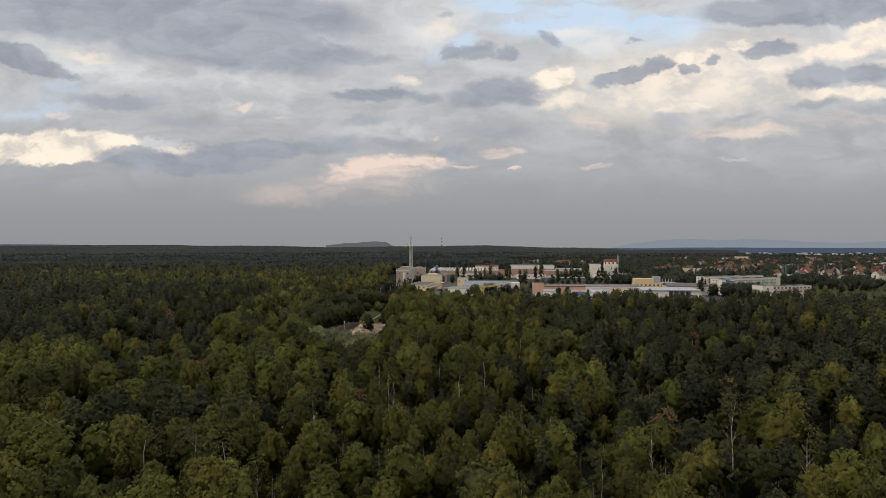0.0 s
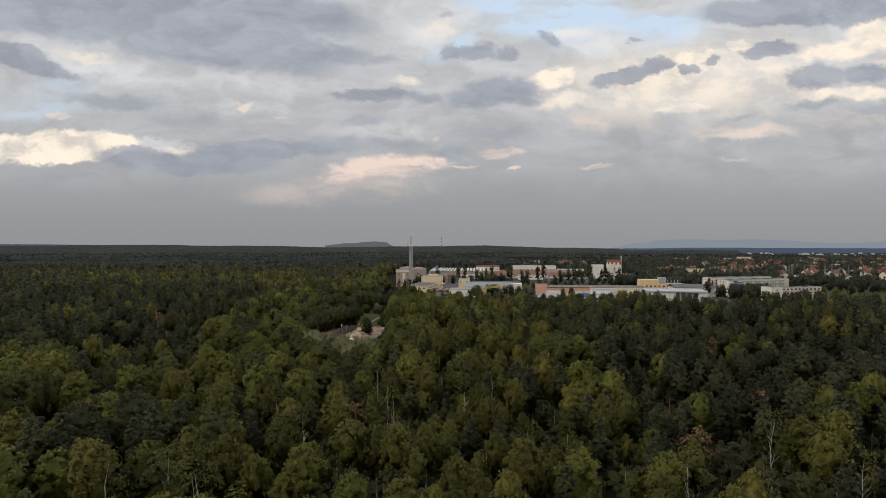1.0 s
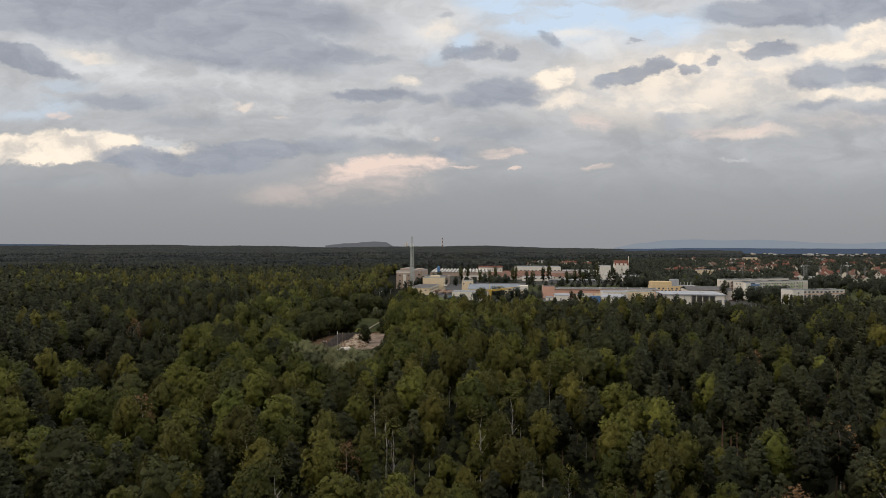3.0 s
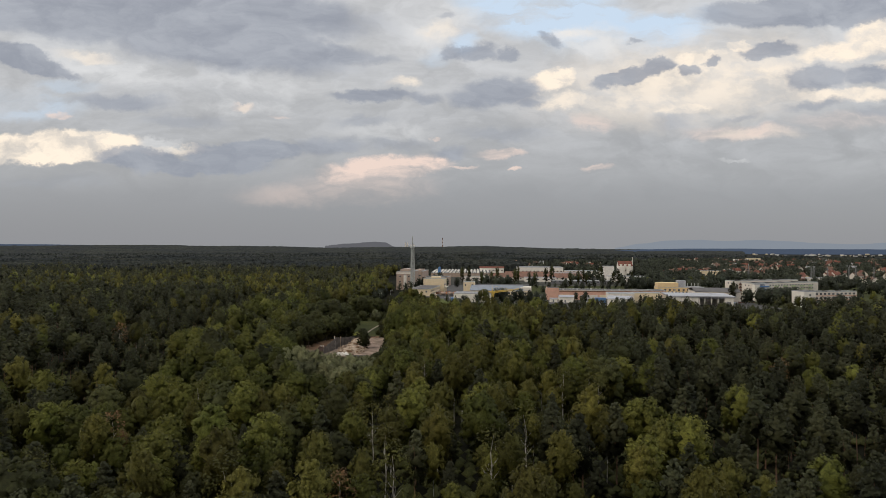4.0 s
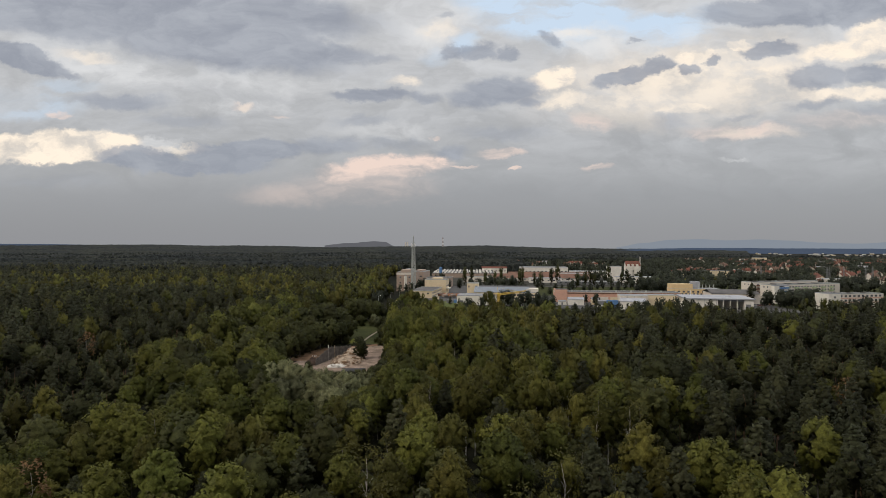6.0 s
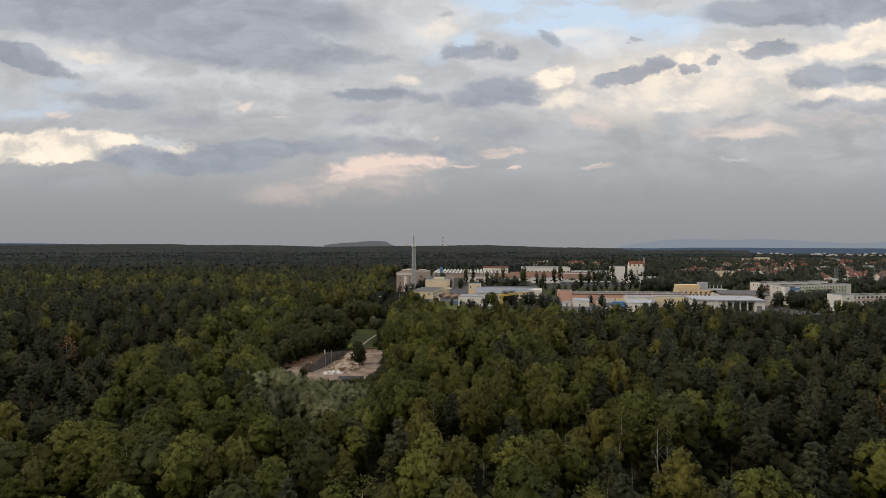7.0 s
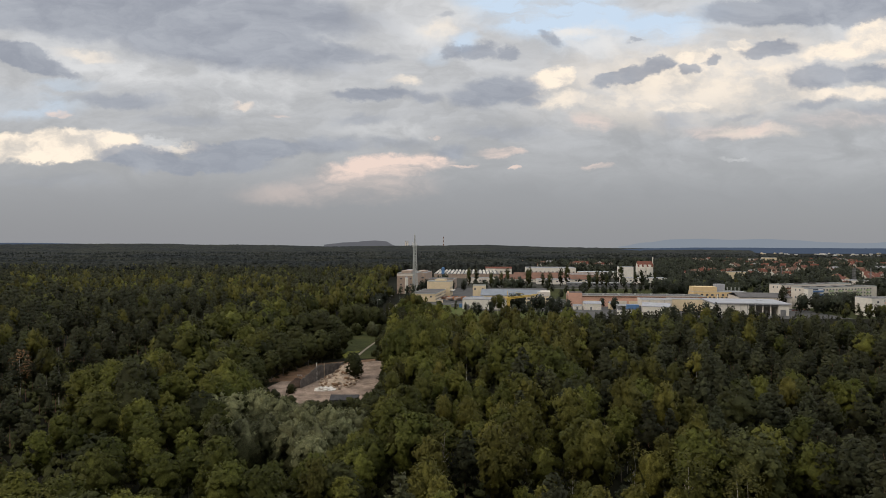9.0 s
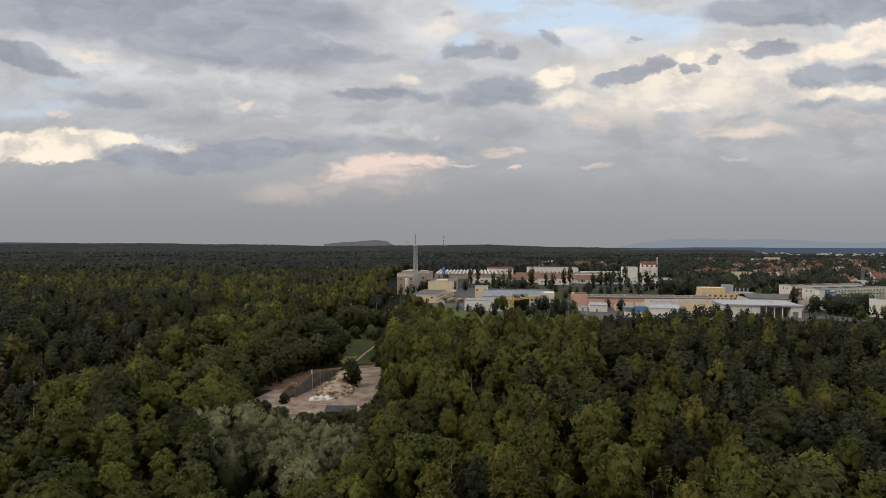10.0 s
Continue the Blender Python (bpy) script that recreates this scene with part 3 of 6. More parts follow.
def leafy_crown(rng, n, size, base, top, r, profile, clumps, fat, tall=1.0, hang=0.0, up=0.25, sprays=3, core=0.80, low=0.75):
    """A crown of leaf clumps set over a pear-, cone- or dome-shaped outline.
    fat: a clump's radius as a share of the crown's; tall: how much longer than wide; hang: metres by which its lower sprays droop;
    low: how thinly the lower crown is set (1: as thick as the upper)."""
    u = 1 - (np.arange(clumps) + rng.uniform(0.1, 0.9, clumps)) / clumps
    u = np.clip(u ** low, 0.03, 0.97)
    turn = np.arange(clumps) * 2.399 + rng.uniform(-0.5, 0.5, clumps)
    wide = profile(u) * r
    off = wide * rng.uniform(0.55, 0.92, clumps)
    where = np.stack([np.cos(turn) * off, np.sin(turn) * off, base + (top - base) * u * 0.95], -1)
    lean = rng.normal(scale=0.05 * r, size=2)
    where[:, :2] += lean * u[:, None]
    radius = r * fat * rng.uniform(0.65, 1.3, clumps) * np.clip(0.45 + 0.6 * wide / r, 0.5, 1.05)
    out = where - np.array([0, 0, base + (top - base) * 0.30])
    out /= np.linalg.norm(out, axis=1, keepdims=True) + 1e-9
    pick = rng.choice(clumps, n, p=radius ** 2 / (radius ** 2).sum())
    e = directions(rng, n) + out[pick] * 0.8 + np.array([0, 0, 0.35])
    e /= np.linalg.norm(e, axis=1, keepdims=True)
    centre = where[pick] + e * radius[pick, None] * np.array([1, 1, tall]) * rng.uniform(0.84, 1.30, (n, 1))
    centre[:, 2] -= hang * rng.uniform(0, 1, n) ** 2
    normal = e + rng.normal(scale=0.40, size=(n, 3)) + np.array([0, 0, up])
    facing = centre - np.array([0, 0, base + (top - base) * 0.5])
    facing = e * 0.45 + facing / (np.linalg.norm(facing, axis=1, keepdims=True) + 1e-9) * 0.95
    b = cards(rng, centre, normal, size, facing)
    if not core:
        return b[0], b[1], b[2] / np.linalg.norm(b[2], axis=1, keepdims=True)
    spine = np.array([0.2, 0.4, 0.58, 0.74] if sprays > 1 else [0.5])
    stem = np.outer(base + (top - base) * spine, np.array([0, 0, 1.0]))
    within = r * profile(spine) * (0.66 if sprays > 1 else 0.75)
    a = masses(rng, np.concatenate([where, stem]), np.concatenate([radius * (core if sprays > 1 else 0.92), within]), np.array([1, 1, tall]), sprays)
    soft = a[0] - np.array([0, 0, base + (top - base) * 0.5])
    soft /= np.linalg.norm(soft, axis=1, keepdims=True) + 1e-9
    a = (a[0], a[1], a[2] * 0.5 + soft * 0.95)
    v, f = np.concatenate([a[0], b[0]]), np.concatenate([a[1], b[1] + len(a[0])])
    m = np.concatenate([a[2], b[2]])
    return v, f, m / (np.linalg.norm(m, axis=1, keepdims=True) + 1e-9)


def crown_of(kind, rng, n, size, h, few=1.0, sprays=3):
    """The leaves of one tree; few: the share of its clumps that a tree far off keeps."""
    c = lambda count: max(7, int(count * few))
    fat = 1.0 / math.sqrt(max(few, 0.25)) ** 0.8
    if kind == "birch":
        return leafy_crown(rng, n, size, h * 0.30, h, h * rng.uniform(0.150, 0.195), EGG, c(40), 0.28 * fat, 1.45, 0.9, sprays=sprays)
    if kind == "pine":
        return leafy_crown(rng, n, size, h * rng.uniform(0.30, 0.40), h, h * rng.uniform(0.145, 0.19), CONE, c(42), 0.29 * fat, 0.92, 0.0, 0.45, sprays=sprays)
    if kind == "broad":
        return leafy_crown(rng, n, size, h * 0.22, h, h * rng.uniform(0.215, 0.265), EGG, c(48), 0.26 * fat, 1.1, 0.3, sprays=sprays)
    if kind in ("oak", "garden"):
        return leafy_crown(rng, n, size, h * 0.06, h, h * rng.uniform(0.29, 0.36), DOME, c(58), 0.23 * fat, 0.95, 0.2, sprays=sprays)
    if kind == "poplar":
        return leafy_crown(rng, n, size, h * 0.04, h, h * rng.uniform(0.19, 0.23), EGG, c(60), 0.25 * fat, 1.5, 0.8, low=0.9, sprays=sprays)
    if kind == "slim":
        return leafy_crown(rng, n, size, h * 0.06, h, h * 0.14, EGG, c(30), 0.33 * fat, 1.7, low=0.9, sprays=sprays)
    if kind == "bush":
        return leafy_crown(rng, n, size, -h * 0.05, h, h * 0.55, DOME, c(26), 0.26 * fat, 1.0, 0.2, sprays=sprays)
    if kind == "willow":
        return leafy_crown(rng, n, size, h * 0.02, h, h * rng.uniform(0.30, 0.37), DOME, c(30), 0.30 * fat, 1.15, 0.5, low=0.9, sprays=sprays)
    return leafy_crown(rng, n, size, h * 0.36, h, h * 0.17, EGG, 22, 0.36, 1.3, 0.7, core=0)


def trunk_of(kind, rng, h, limbs=7, sides=6):
    """A tapered, slightly crooked trunk, standing a little in the ground, and its rising limbs."""
    bm = bmesh.new()
    foot = h * {"oak": 0.020, "poplar": 0.018, "willow": 0.022, "pine": 0.0115}.get(kind, 0.010)
    stem, steps = [Vector((0, 0, -0.2))], 5
    for k in range(1, steps + 1):
        f = k / steps
        stem.append(Vector((rng.normal(scale=0.014 * h * f), rng.normal(scale=0.014 * h * f), h * 0.86 * f)))
    rings = [[bm.verts.new(p + Vector((math.cos(j * math.tau / sides), math.sin(j * math.tau / sides), 0)) * foot * (1 - 0.85 * k / steps)) for j in range(sides)] for k, p in enumerate(stem)]
    for low, high in zip(rings, rings[1:]):
        for j in range(sides):
            bm.faces.new((low[j], low[(j + 1) % sides], high[(j + 1) % sides], high[j]))
    bm.faces.new(rings[0][::-1])
    bm.faces.new(rings[-1])
    branches = []
    for k in range(limbs):
        f = rng.uniform(0.42, 0.85)
        s = f * steps
        i = min(int(s), steps - 1)
        a = stem[i].lerp(stem[i + 1], s - i)
        turn = rng.uniform(0, 6.28)
        out, up = (0.13, 0.02) if kind == "pine" else (0.11, 0.14) if kind != "oak" else (0.2, 0.12)
        reach = h * (1.05 - f) * 1.5
        b = a + Vector((math.cos(turn) * out * reach, math.sin(turn) * out * reach, up * reach))
        branches.append(bar(bmesh.new(), a, b, foot * (1 - 0.8 * f) * 0.55, foot * 0.1, 4))
    return bm, branches


KINDS = {  # leaves, bark, height, colour words
    "birch": (BIRCH, BARK_WHITE, 16.0, "birch_tree", "slender olive-green birch with a white trunk"),
    "pine": (PINE, BARK_PINE, 16.0, "pine_tree", "dark green pine with a bare reddish trunk"),
    "broad": (BROAD, BARK, 15.0, "aspen_tree", "fresh green aspen with a lobed crown"),
    "oak": (OAK, BARK, 15.5, "oak_tree", "broad dark green oak with a dense crown"),
    "garden": (GARDEN, BARK, 15.5, "garden_tree", "leafy tree among the buildings, haze tinted into its dark green"),
    "poplar": (BROAD, BARK, 20.0, "poplar_tree", "tall green poplar leafy down to the ground"),
    "willow": (WILLOW, BARK, 10.0, "willow_tree", "silvery grey-green willow beside the yard"),
    "bush": (OAK, BARK, 5.0, "bush", "low green bush at the edge of the yard"),
    "slim": (OAK, BARK, 14.0, "columnar_tree", "slim dark columnar tree between the halls"),
    "thin": (BIRCH, BARK_WHITE, 16.0, "sparse_birch", "thinly leaved birch with white branches showing"),
    "withered": (RUSTY, BARK_WHITE, 15.0, "withered_tree", "withered birch with sparse rust-brown leaves"),
}
STOCK = {}


def stock_tree(kind, variant, leaves, size):
    """The meshes of one tree, made once and shared by its repeats."""
    key = (kind, variant, leaves)
    if key not in STOCK:
        rng = np.random.default_rng(1000 + 97 * list(KINDS).index(kind) + 13 * variant + leaves)
        leaf, bark, h, name, label = KINDS[kind]
        v, f, n = crown_of(kind, rng, leaves, size, h, *((0.7, 2) if leaves < 300 else ()))
        crown = mesh_of("crown", v, f, [leaf], smooth=True, normals=n)
        bare = kind in ("withered", "thin")
        meshes = []
        bm, branches = trunk_of(kind, rng, h, 11 if bare else 0)
        for name_of, shape in [("trunk", bm)] + [("branch", b) for b in branches]:
            me = bpy.data.meshes.new(name_of)
            shape.to_mesh(me)
            shape.free()
            me.materials.append(bark)
            meshes.append(me)
        STOCK[key] = (crown, meshes)
    return STOCK[key]


def plant_tree(kind, variant, x, y, height, turn, leaves, size, group, label=""):
    leaf, bark, h, name, words = KINDS[kind]
    crown, wood = stock_tree(kind, variant, leaves, size)
    ob = thing(name, Matrix.LocRotScale((x, y, float(rise(np.float64(x), np.float64(y)))), Euler((0, 0, turn)), (height / h,) * 3), label or words, "tree", group)
    for k, me in enumerate(wood):
        part("branch" if k else "trunk", me, None, ob)
    part("crown", crown, None, ob)
    return ob


def inside(x, y, outline):
    """Which of the points lie in a closed outline."""
    hit = np.zeros(np.shape(x), bool)
    for (x0, y0), (x1, y1) in zip(outline, outline[1:] + outline[:1]):
        if y0 != y1:
            hit ^= ((y0 > y) != (y1 > y)) & (x < (x1 - x0) * (y - y0) / (y1 - y0) + x0)
    return hit


SITE = [(-76, 318), (-74, 352), (-74, 376), (-78, 440), (-68, 520), (-60, 560), (-50, 640), (-62, 700), (-75, 800), (-70, 1110), (110, 1115), (150, 1200),
        (150, 1620), (430, 1640), (420, 1900), (1900, 1900), (1900, 520), (330, 505), (258, 512), (235, 518), (212, 512), (165, 505), (148, 475), (70, 472), (10, 474), (-30, 476), (-36, 400), (-31.5, 374),
        (-28, 345), (-27, 300), (-26, 270), (-25, 252), (-27, 236), (-34, 231), (-44, 227), (-51, 240), (-57, 254), (-62, 268), (-68, 298)]


def jittered(step, x0, x1, y0, y1, rng):
    gx, gy = np.meshgrid(np.arange(x0, x1, step), np.arange(y0, y1, step))
    x = gx.ravel() + rng.uniform(-0.42, 0.42, gx.size) * step
    y = gy.ravel() + rng.uniform(-0.42, 0.42, gx.size) * step
    return x, y


def wave(x, y, scale, seed):
    """A slow, smooth wander between -1 and 1."""
    r = np.random.default_rng(seed)
    total = 0
    for _ in range(5):
        a, p = r.uniform(0, 6.28, 2)
        k = r.uniform(0.6, 1.8) / scale
        total = total + np.sin((x * math.cos(a) + y * math.sin(a)) * k + p)
    return total / 2.6


WEST_EDGE = [(-66, 196), (-84, 240), (-95, 284), (-103, 320), (-106, 360), (-106, 414), (-98, 470)]   # of the leafy wood west of the site


def edge_x(y):
    return np.interp(y, [p[1] for p in WEST_EDGE], [p[0] for p in WEST_EDGE])


def choose_kind(x, y, rng):
    """Which tree grows where: pines far to the west and over the eastern side, a leafy wood west of the site, birches in the middle."""
    n = len(x)
    pick, drift = rng.uniform(size=n), wave(x, y, 22, 5)
    pines, leafy, oaks = np.full(n, 0.26), np.full(n, 0.24), np.full(n, 0.03)

    def stand(where, p, b, o=0.03):
        pines[where], leafy[where], oaks[where] = p, b, o

    stand((y > 222) & (x < edge_x(y) - 4), 0.90, 0.03)
    stand((y <= 222) & (x < -30), 0.16, 0.48, 0.08)
    stand((y <= 150) & (x < -20), 0.16, 0.30, 0.04)
    stand((y > 200) & (y <= 306) & (x >= edge_x(y) - 4) & (x < -30), 0.03, 0.84, 0.10)
    stand((y > 306) & (y < 480) & (x >= edge_x(y) - 4) & (x < -60), 0.03, 0.62, 0.32)
    stand((x > -34) & (x < 6) & (y > 245) & (y < 335), 0.10, 0.55)
    stand((x > -28) & (x < 58) & (y > 300) & (y < 480), 0.08, 0.42)
    east = np.interp(y, [0, 160, 200, 240, 310, 400, 480], [34, 40, 46, 44, 34, 56, 74])
    stand(x > east, np.where(y < 165, 0.55, 0.82)[x > east], 0.08)
    stand((x > -380) & (x < -150) & (y > 600) & (y < 780), 0.45, 0.10)
    stand((x > -178) & (x < -92) & (y > 500) & (y < 610), 0.30, 0.12, 0.12)
    pines = np.clip(pines + 0.12 * drift * (pines > 0.12), 0, 0.95)
    kind = np.full(n, "birch", dtype=object)
    kind[pick < pines + leafy + oaks] = "oak"
    kind[pick < pines + leafy] = "broad"
    kind[pick < pines] = "pine"
    return kind


def grow_woods():
    rng = np.random.default_rng(7)
    x, y = jittered(6.7, -640, 640, -60, 1040, rng)
    keep = (np.abs(x) < np.maximum(0.76 * y + 14, 75)) & ~inside(x, y, SITE) & ~inside(x, y, [(-32, 331), (-33, 372), (-10, 374), (-8, 336)])
    x, y = x[keep], y[keep]
    close = np.maximum.reduce([np.full(len(x), 77.0), np.abs(x) / 0.7, y - 134])
    behind = (y < 58) | (np.abs(x) > 0.76 * y + 14)
    close[behind] = 300
    ride = ((y > 226) & (y < 470) & (x < edge_x(y) - 3) & (x > edge_x(y) - 13)) | ((y > 222) & (y < 236) & (x < -78) & (x > -190))
    glade = inside(x, y, [(21, 188), (43, 188), (45, 214), (24, 214)]) | inside(x, y, [(-22, 168), (-14, 168), (-13, 200), (-20, 204)])
    gap = (rng.uniform(size=len(x)) < np.where(ride, 0.6, np.where(glade, 0.85, 0.09))) & (close < 400)
    detail = np.where((y > 100) & (y < 480) & (np.abs(x) < 180), np.minimum(close, 250), close)
    kind = choose_kind(x, y, rng)
    height = {"birch": 16.0, "pine": 15.8, "broad": 14.8, "oak": 15.0}
    tall = np.array([height[k] for k in kind]) * rng.uniform(0.62, 1.20, len(x)) * (1 + 0.07 * wave(x, y, 40, 3))
    rim, behind_rim = x - edge_x(y), (y > 226) & (y < 480)
    tall[behind_rim & (rim > -5) & (rim < 13)] *= 1.14
    tall[behind_rim & (rim < -5) & (rim > -45)] *= 0.84
    tall[gap] *= np.where(ride[gap], 0.30, 0.38)   # young growth in the gaps
    tall[close > 400] *= rng.uniform(0.78, 1.10, (close > 400).sum())
    tall[inside(x, y, [(-32, 300), (-30, 255), (2, 255), (4, 326), (-30, 332)])] *= 0.68
    tall[(y > 432) & (x > -40) & (x < 152)] *= np.where(x[(y > 432) & (x > -40) & (x < 152)] < 75, 0.58, 0.68)
    tall[(y > 385) & (x >= 152)] *= np.where(y[(y > 385) & (x >= 152)] < 440, 0.70, np.where(x[(y > 385) & (x >= 152)] < 228, 0.42, 0.64))
    turn = rng.uniform(0, 6.28, len(x))
    single = np.zeros(len(x), bool)
    for k in ("birch", "pine", "broad", "oak"):
        mine = np.flatnonzero((kind == k) & (close < 150))
        mine = mine[np.argsort(close[mine] + 0.35 * np.abs(x[mine]), kind="stable")][:236]
        single[mine] = True
        for i in mine:
            if k == "birch" and rng.uniform() < 0.22:
                plant_tree("thin", int(rng.integers(0, 4)), x[i], y[i], tall[i], turn[i], 620, 0.28, "trees of the wood")
                continue
            plant_tree(k, int(rng.integers(0, 4)), x[i], y[i], tall[i], turn[i], 1300, {"pine": 0.30, "birch": 0.30}.get(k, 0.32), "trees of the wood")
    rest = ~single
    for k, leaf in (("birch", BIRCH), ("pine", PINE), ("broad", BROAD), ("oak", OAK)):
        verts, faces, facing, trees, base = [], [], [], [], 0
        for lo, hi, leaves, size, few in ((0, 165, 800, 0.32, 0.9), (165, 260, 280, 0.46, 0.75), (260, 400, 70, 0.6, 0.45), (400, 2000, 8, 1.2, 0.17)):
            rings = [crown_of(k, np.random.default_rng(50 + s), leaves, size, height[k], few, 3 if few > 0.8 else 2 if few > 0.4 else 1) for s in range(6)]
            for i in np.flatnonzero(rest & (kind == k) & (detail >= lo) & (detail < hi)):
                v, f, n = rings[i % 6]
                c, s, q = math.cos(turn[i]), math.sin(turn[i]), tall[i] / height[k]
                spin = np.array([[c, s, 0], [-s, c, 0], [0, 0, 1]])
                verts.append(v @ spin * q + np.array([x[i], y[i], 0]))
                facing.append(n @ spin)
                trees.append(np.full(len(v), rng.uniform()))
                faces.append(f + base)
                base += len(v)
        words = {"birch": "olive birch", "pine": "dark green pine", "broad": "green aspen", "oak": "dark oak"}[k]
        tagged(new(k.replace("broad", "aspen") + "_woods", mesh_of("woods", np.concatenate(verts), np.concatenate(faces), [leaf], smooth=True, normals=np.concatenate(facing), trees=np.concatenate(trees))),
               words + " crowns of the wood farther off", "woods", kind="stuff")
    # trunks of the trees that stand back from the open edges
    for k, bark in (("birch", BARK_WHITE), ("pine", BARK_PINE)):
        verts, faces, base = [], [], 0
        ring = np.array([(math.cos(a), math.sin(a)) for a in np.arange(5) * math.tau / 5])
        for i in np.flatnonzero(rest & (kind == k) & (close < 330)):
            lean = rng.normal(scale=0.25, size=2)
            low = np.column_stack([ring * 0.13 + (x[i], y[i]), np.full(5, -0.2)])
            top = np.column_stack([ring * 0.05 + (x[i], y[i]) + lean, np.full(5, tall[i] * 0.74)])
            verts.append(np.concatenate([low, top]))
            faces.append(np.array([(j, (j + 1) % 5, 5 + (j + 1) % 5, 5 + j) for j in range(5)]) + base)
            base += 10
        tagged(new(k + "_trunks", mesh_of("trunks", np.concatenate(verts), np.concatenate(faces), [bark], smooth=True)),
               "bare upright " + k + " trunks in the wood", "woods", kind="stuff")


def undergrowth():
    """Shrubs and saplings on the forest floor, dark under the crowns."""
    rng = np.random.default_rng(61)
    x, y = jittered(3.6, -150, 150, 60, 440, rng)
    keep = (np.abs(x) < 0.72 * y + 10) & ~inside(x, y, SITE)
    willows = inside(x, y, [(-26, 270), (-25, 252), (-27, 236), (-34, 231), (-44, 227), (-51, 240), (-57, 254), (-62, 268), (-66, 290), (-30, 292)])
    keep |= willows
    x, y = x[keep], y[keep]
    lumps = np.column_stack([x, y, rng.uniform(0.3, 1.3, len(x))])
    v, f, n = masses(rng, lumps, rng.uniform(0.9, 2.1, len(x)), np.array([1, 1, 0.9]), 2)
    n = n + np.array([0, 0, 0.6])
    me = mesh_of("undergrowth", v, f, [OAK], smooth=True, normals=n / np.linalg.norm(n, axis=1, keepdims=True))
    tagged(new("undergrowth", me), "low dark green shrubs on the forest floor", "undergrowth", kind="stuff")


def far_woods():
    """The closed roof of leaves of the far woods: a rough, tufted sheet over the land."""
    rng = np.random.default_rng(21)
    a = np.linspace(-0.80, 0.80, 620)
    r = np.concatenate([np.linspace(900, 1700, 150), np.geomspace(1715, 4950, 110)])
    ga, gr = np.meshgrid(a, r)
    x = gr * np.sin(ga) + rng.uniform(-1.2, 1.2, ga.shape)
    y = gr * np.cos(ga) + rng.uniform(-2.0, 2.0, ga.shape)
    tuft = np.maximum(rng.uniform(0, 1, ga.shape), rng.uniform(0, 1, ga.shape)) * 5.5
    z = rise(x, y) + 10 + tuft + 1.6 * wave(x, y, 60, 8) + 1.2 * wave(x, y, 18, 9)
    n, m = ga.shape
    i = (np.arange(n - 1)[:, None] * m + np.arange(m - 1)).ravel()
    bare = inside(x, y, SITE) | ((np.abs(x) < 640) & (y < 1020)) | inside(x, y, CLEARED)
    z = np.where(bare, rise(x, y) - 0.5, z)
    faces = np.stack([i, i + 1, i + m + 1, i + m], 1)
    faces = faces[~bare.ravel()[faces].all(axis=1)]
    verts = np.stack([x, y, z], -1).reshape(-1, 3)
    faces = np.concatenate([faces[:, (0, 1, 2)], faces[:, (0, 2, 3)]])
    # single crowns standing out of it
    cr = 1000 * np.sqrt(rng.uniform(1.0, 5.8, 9000))
    ca = rng.uniform(-0.8, 0.8, 9000)
    cx, cy = cr * np.sin(ca), cr * np.cos(ca)
    free = ~(inside(cx, cy, SITE) | inside(cx, cy, CLEARED))
    cx, cy = cx[free], cy[free]
    s = rng.uniform(2.2, 4.2, len(cx))
    bv, bf = OCTA
    lump = np.stack([cx, cy, rise(cx, cy) + 12.5 + rng.uniform(0, 3, len(cx))], 1)[:, None, :] + bv[None] * s[:, None, None] * rng.uniform(0.7, 1.2, (len(cx), len(bv), 1))
    faces = np.concatenate([faces, (bf[None] + (len(verts) + len(bv) * np.arange(len(cx)))[:, None, None]).reshape(-1, 3)])
    verts = np.concatenate([verts, lump.reshape(-1, 3)])
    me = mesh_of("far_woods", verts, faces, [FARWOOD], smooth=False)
    tagged(new("far_woods", me), "endless dark mixed woods reaching the horizon, greyed with painted haze", "woods", kind="stuff")


def hazed_far_leaf(w):
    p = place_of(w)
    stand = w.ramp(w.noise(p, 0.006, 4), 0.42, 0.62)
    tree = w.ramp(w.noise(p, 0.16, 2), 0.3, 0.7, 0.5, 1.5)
    # bluish-grey bases: the haze of distance is mixed into the leaf green
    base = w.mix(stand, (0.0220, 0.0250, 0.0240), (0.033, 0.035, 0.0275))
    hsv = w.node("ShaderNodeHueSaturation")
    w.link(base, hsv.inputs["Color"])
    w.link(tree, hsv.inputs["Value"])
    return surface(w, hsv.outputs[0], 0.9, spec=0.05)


FARWOOD = material("hazed_far_leaves", hazed_far_leaf)
CLEARED = [(930, 1990), (1640, 3520), (2950, 3520), (1700, 1990)]
grow_woods()
undergrowth()
far_woods()


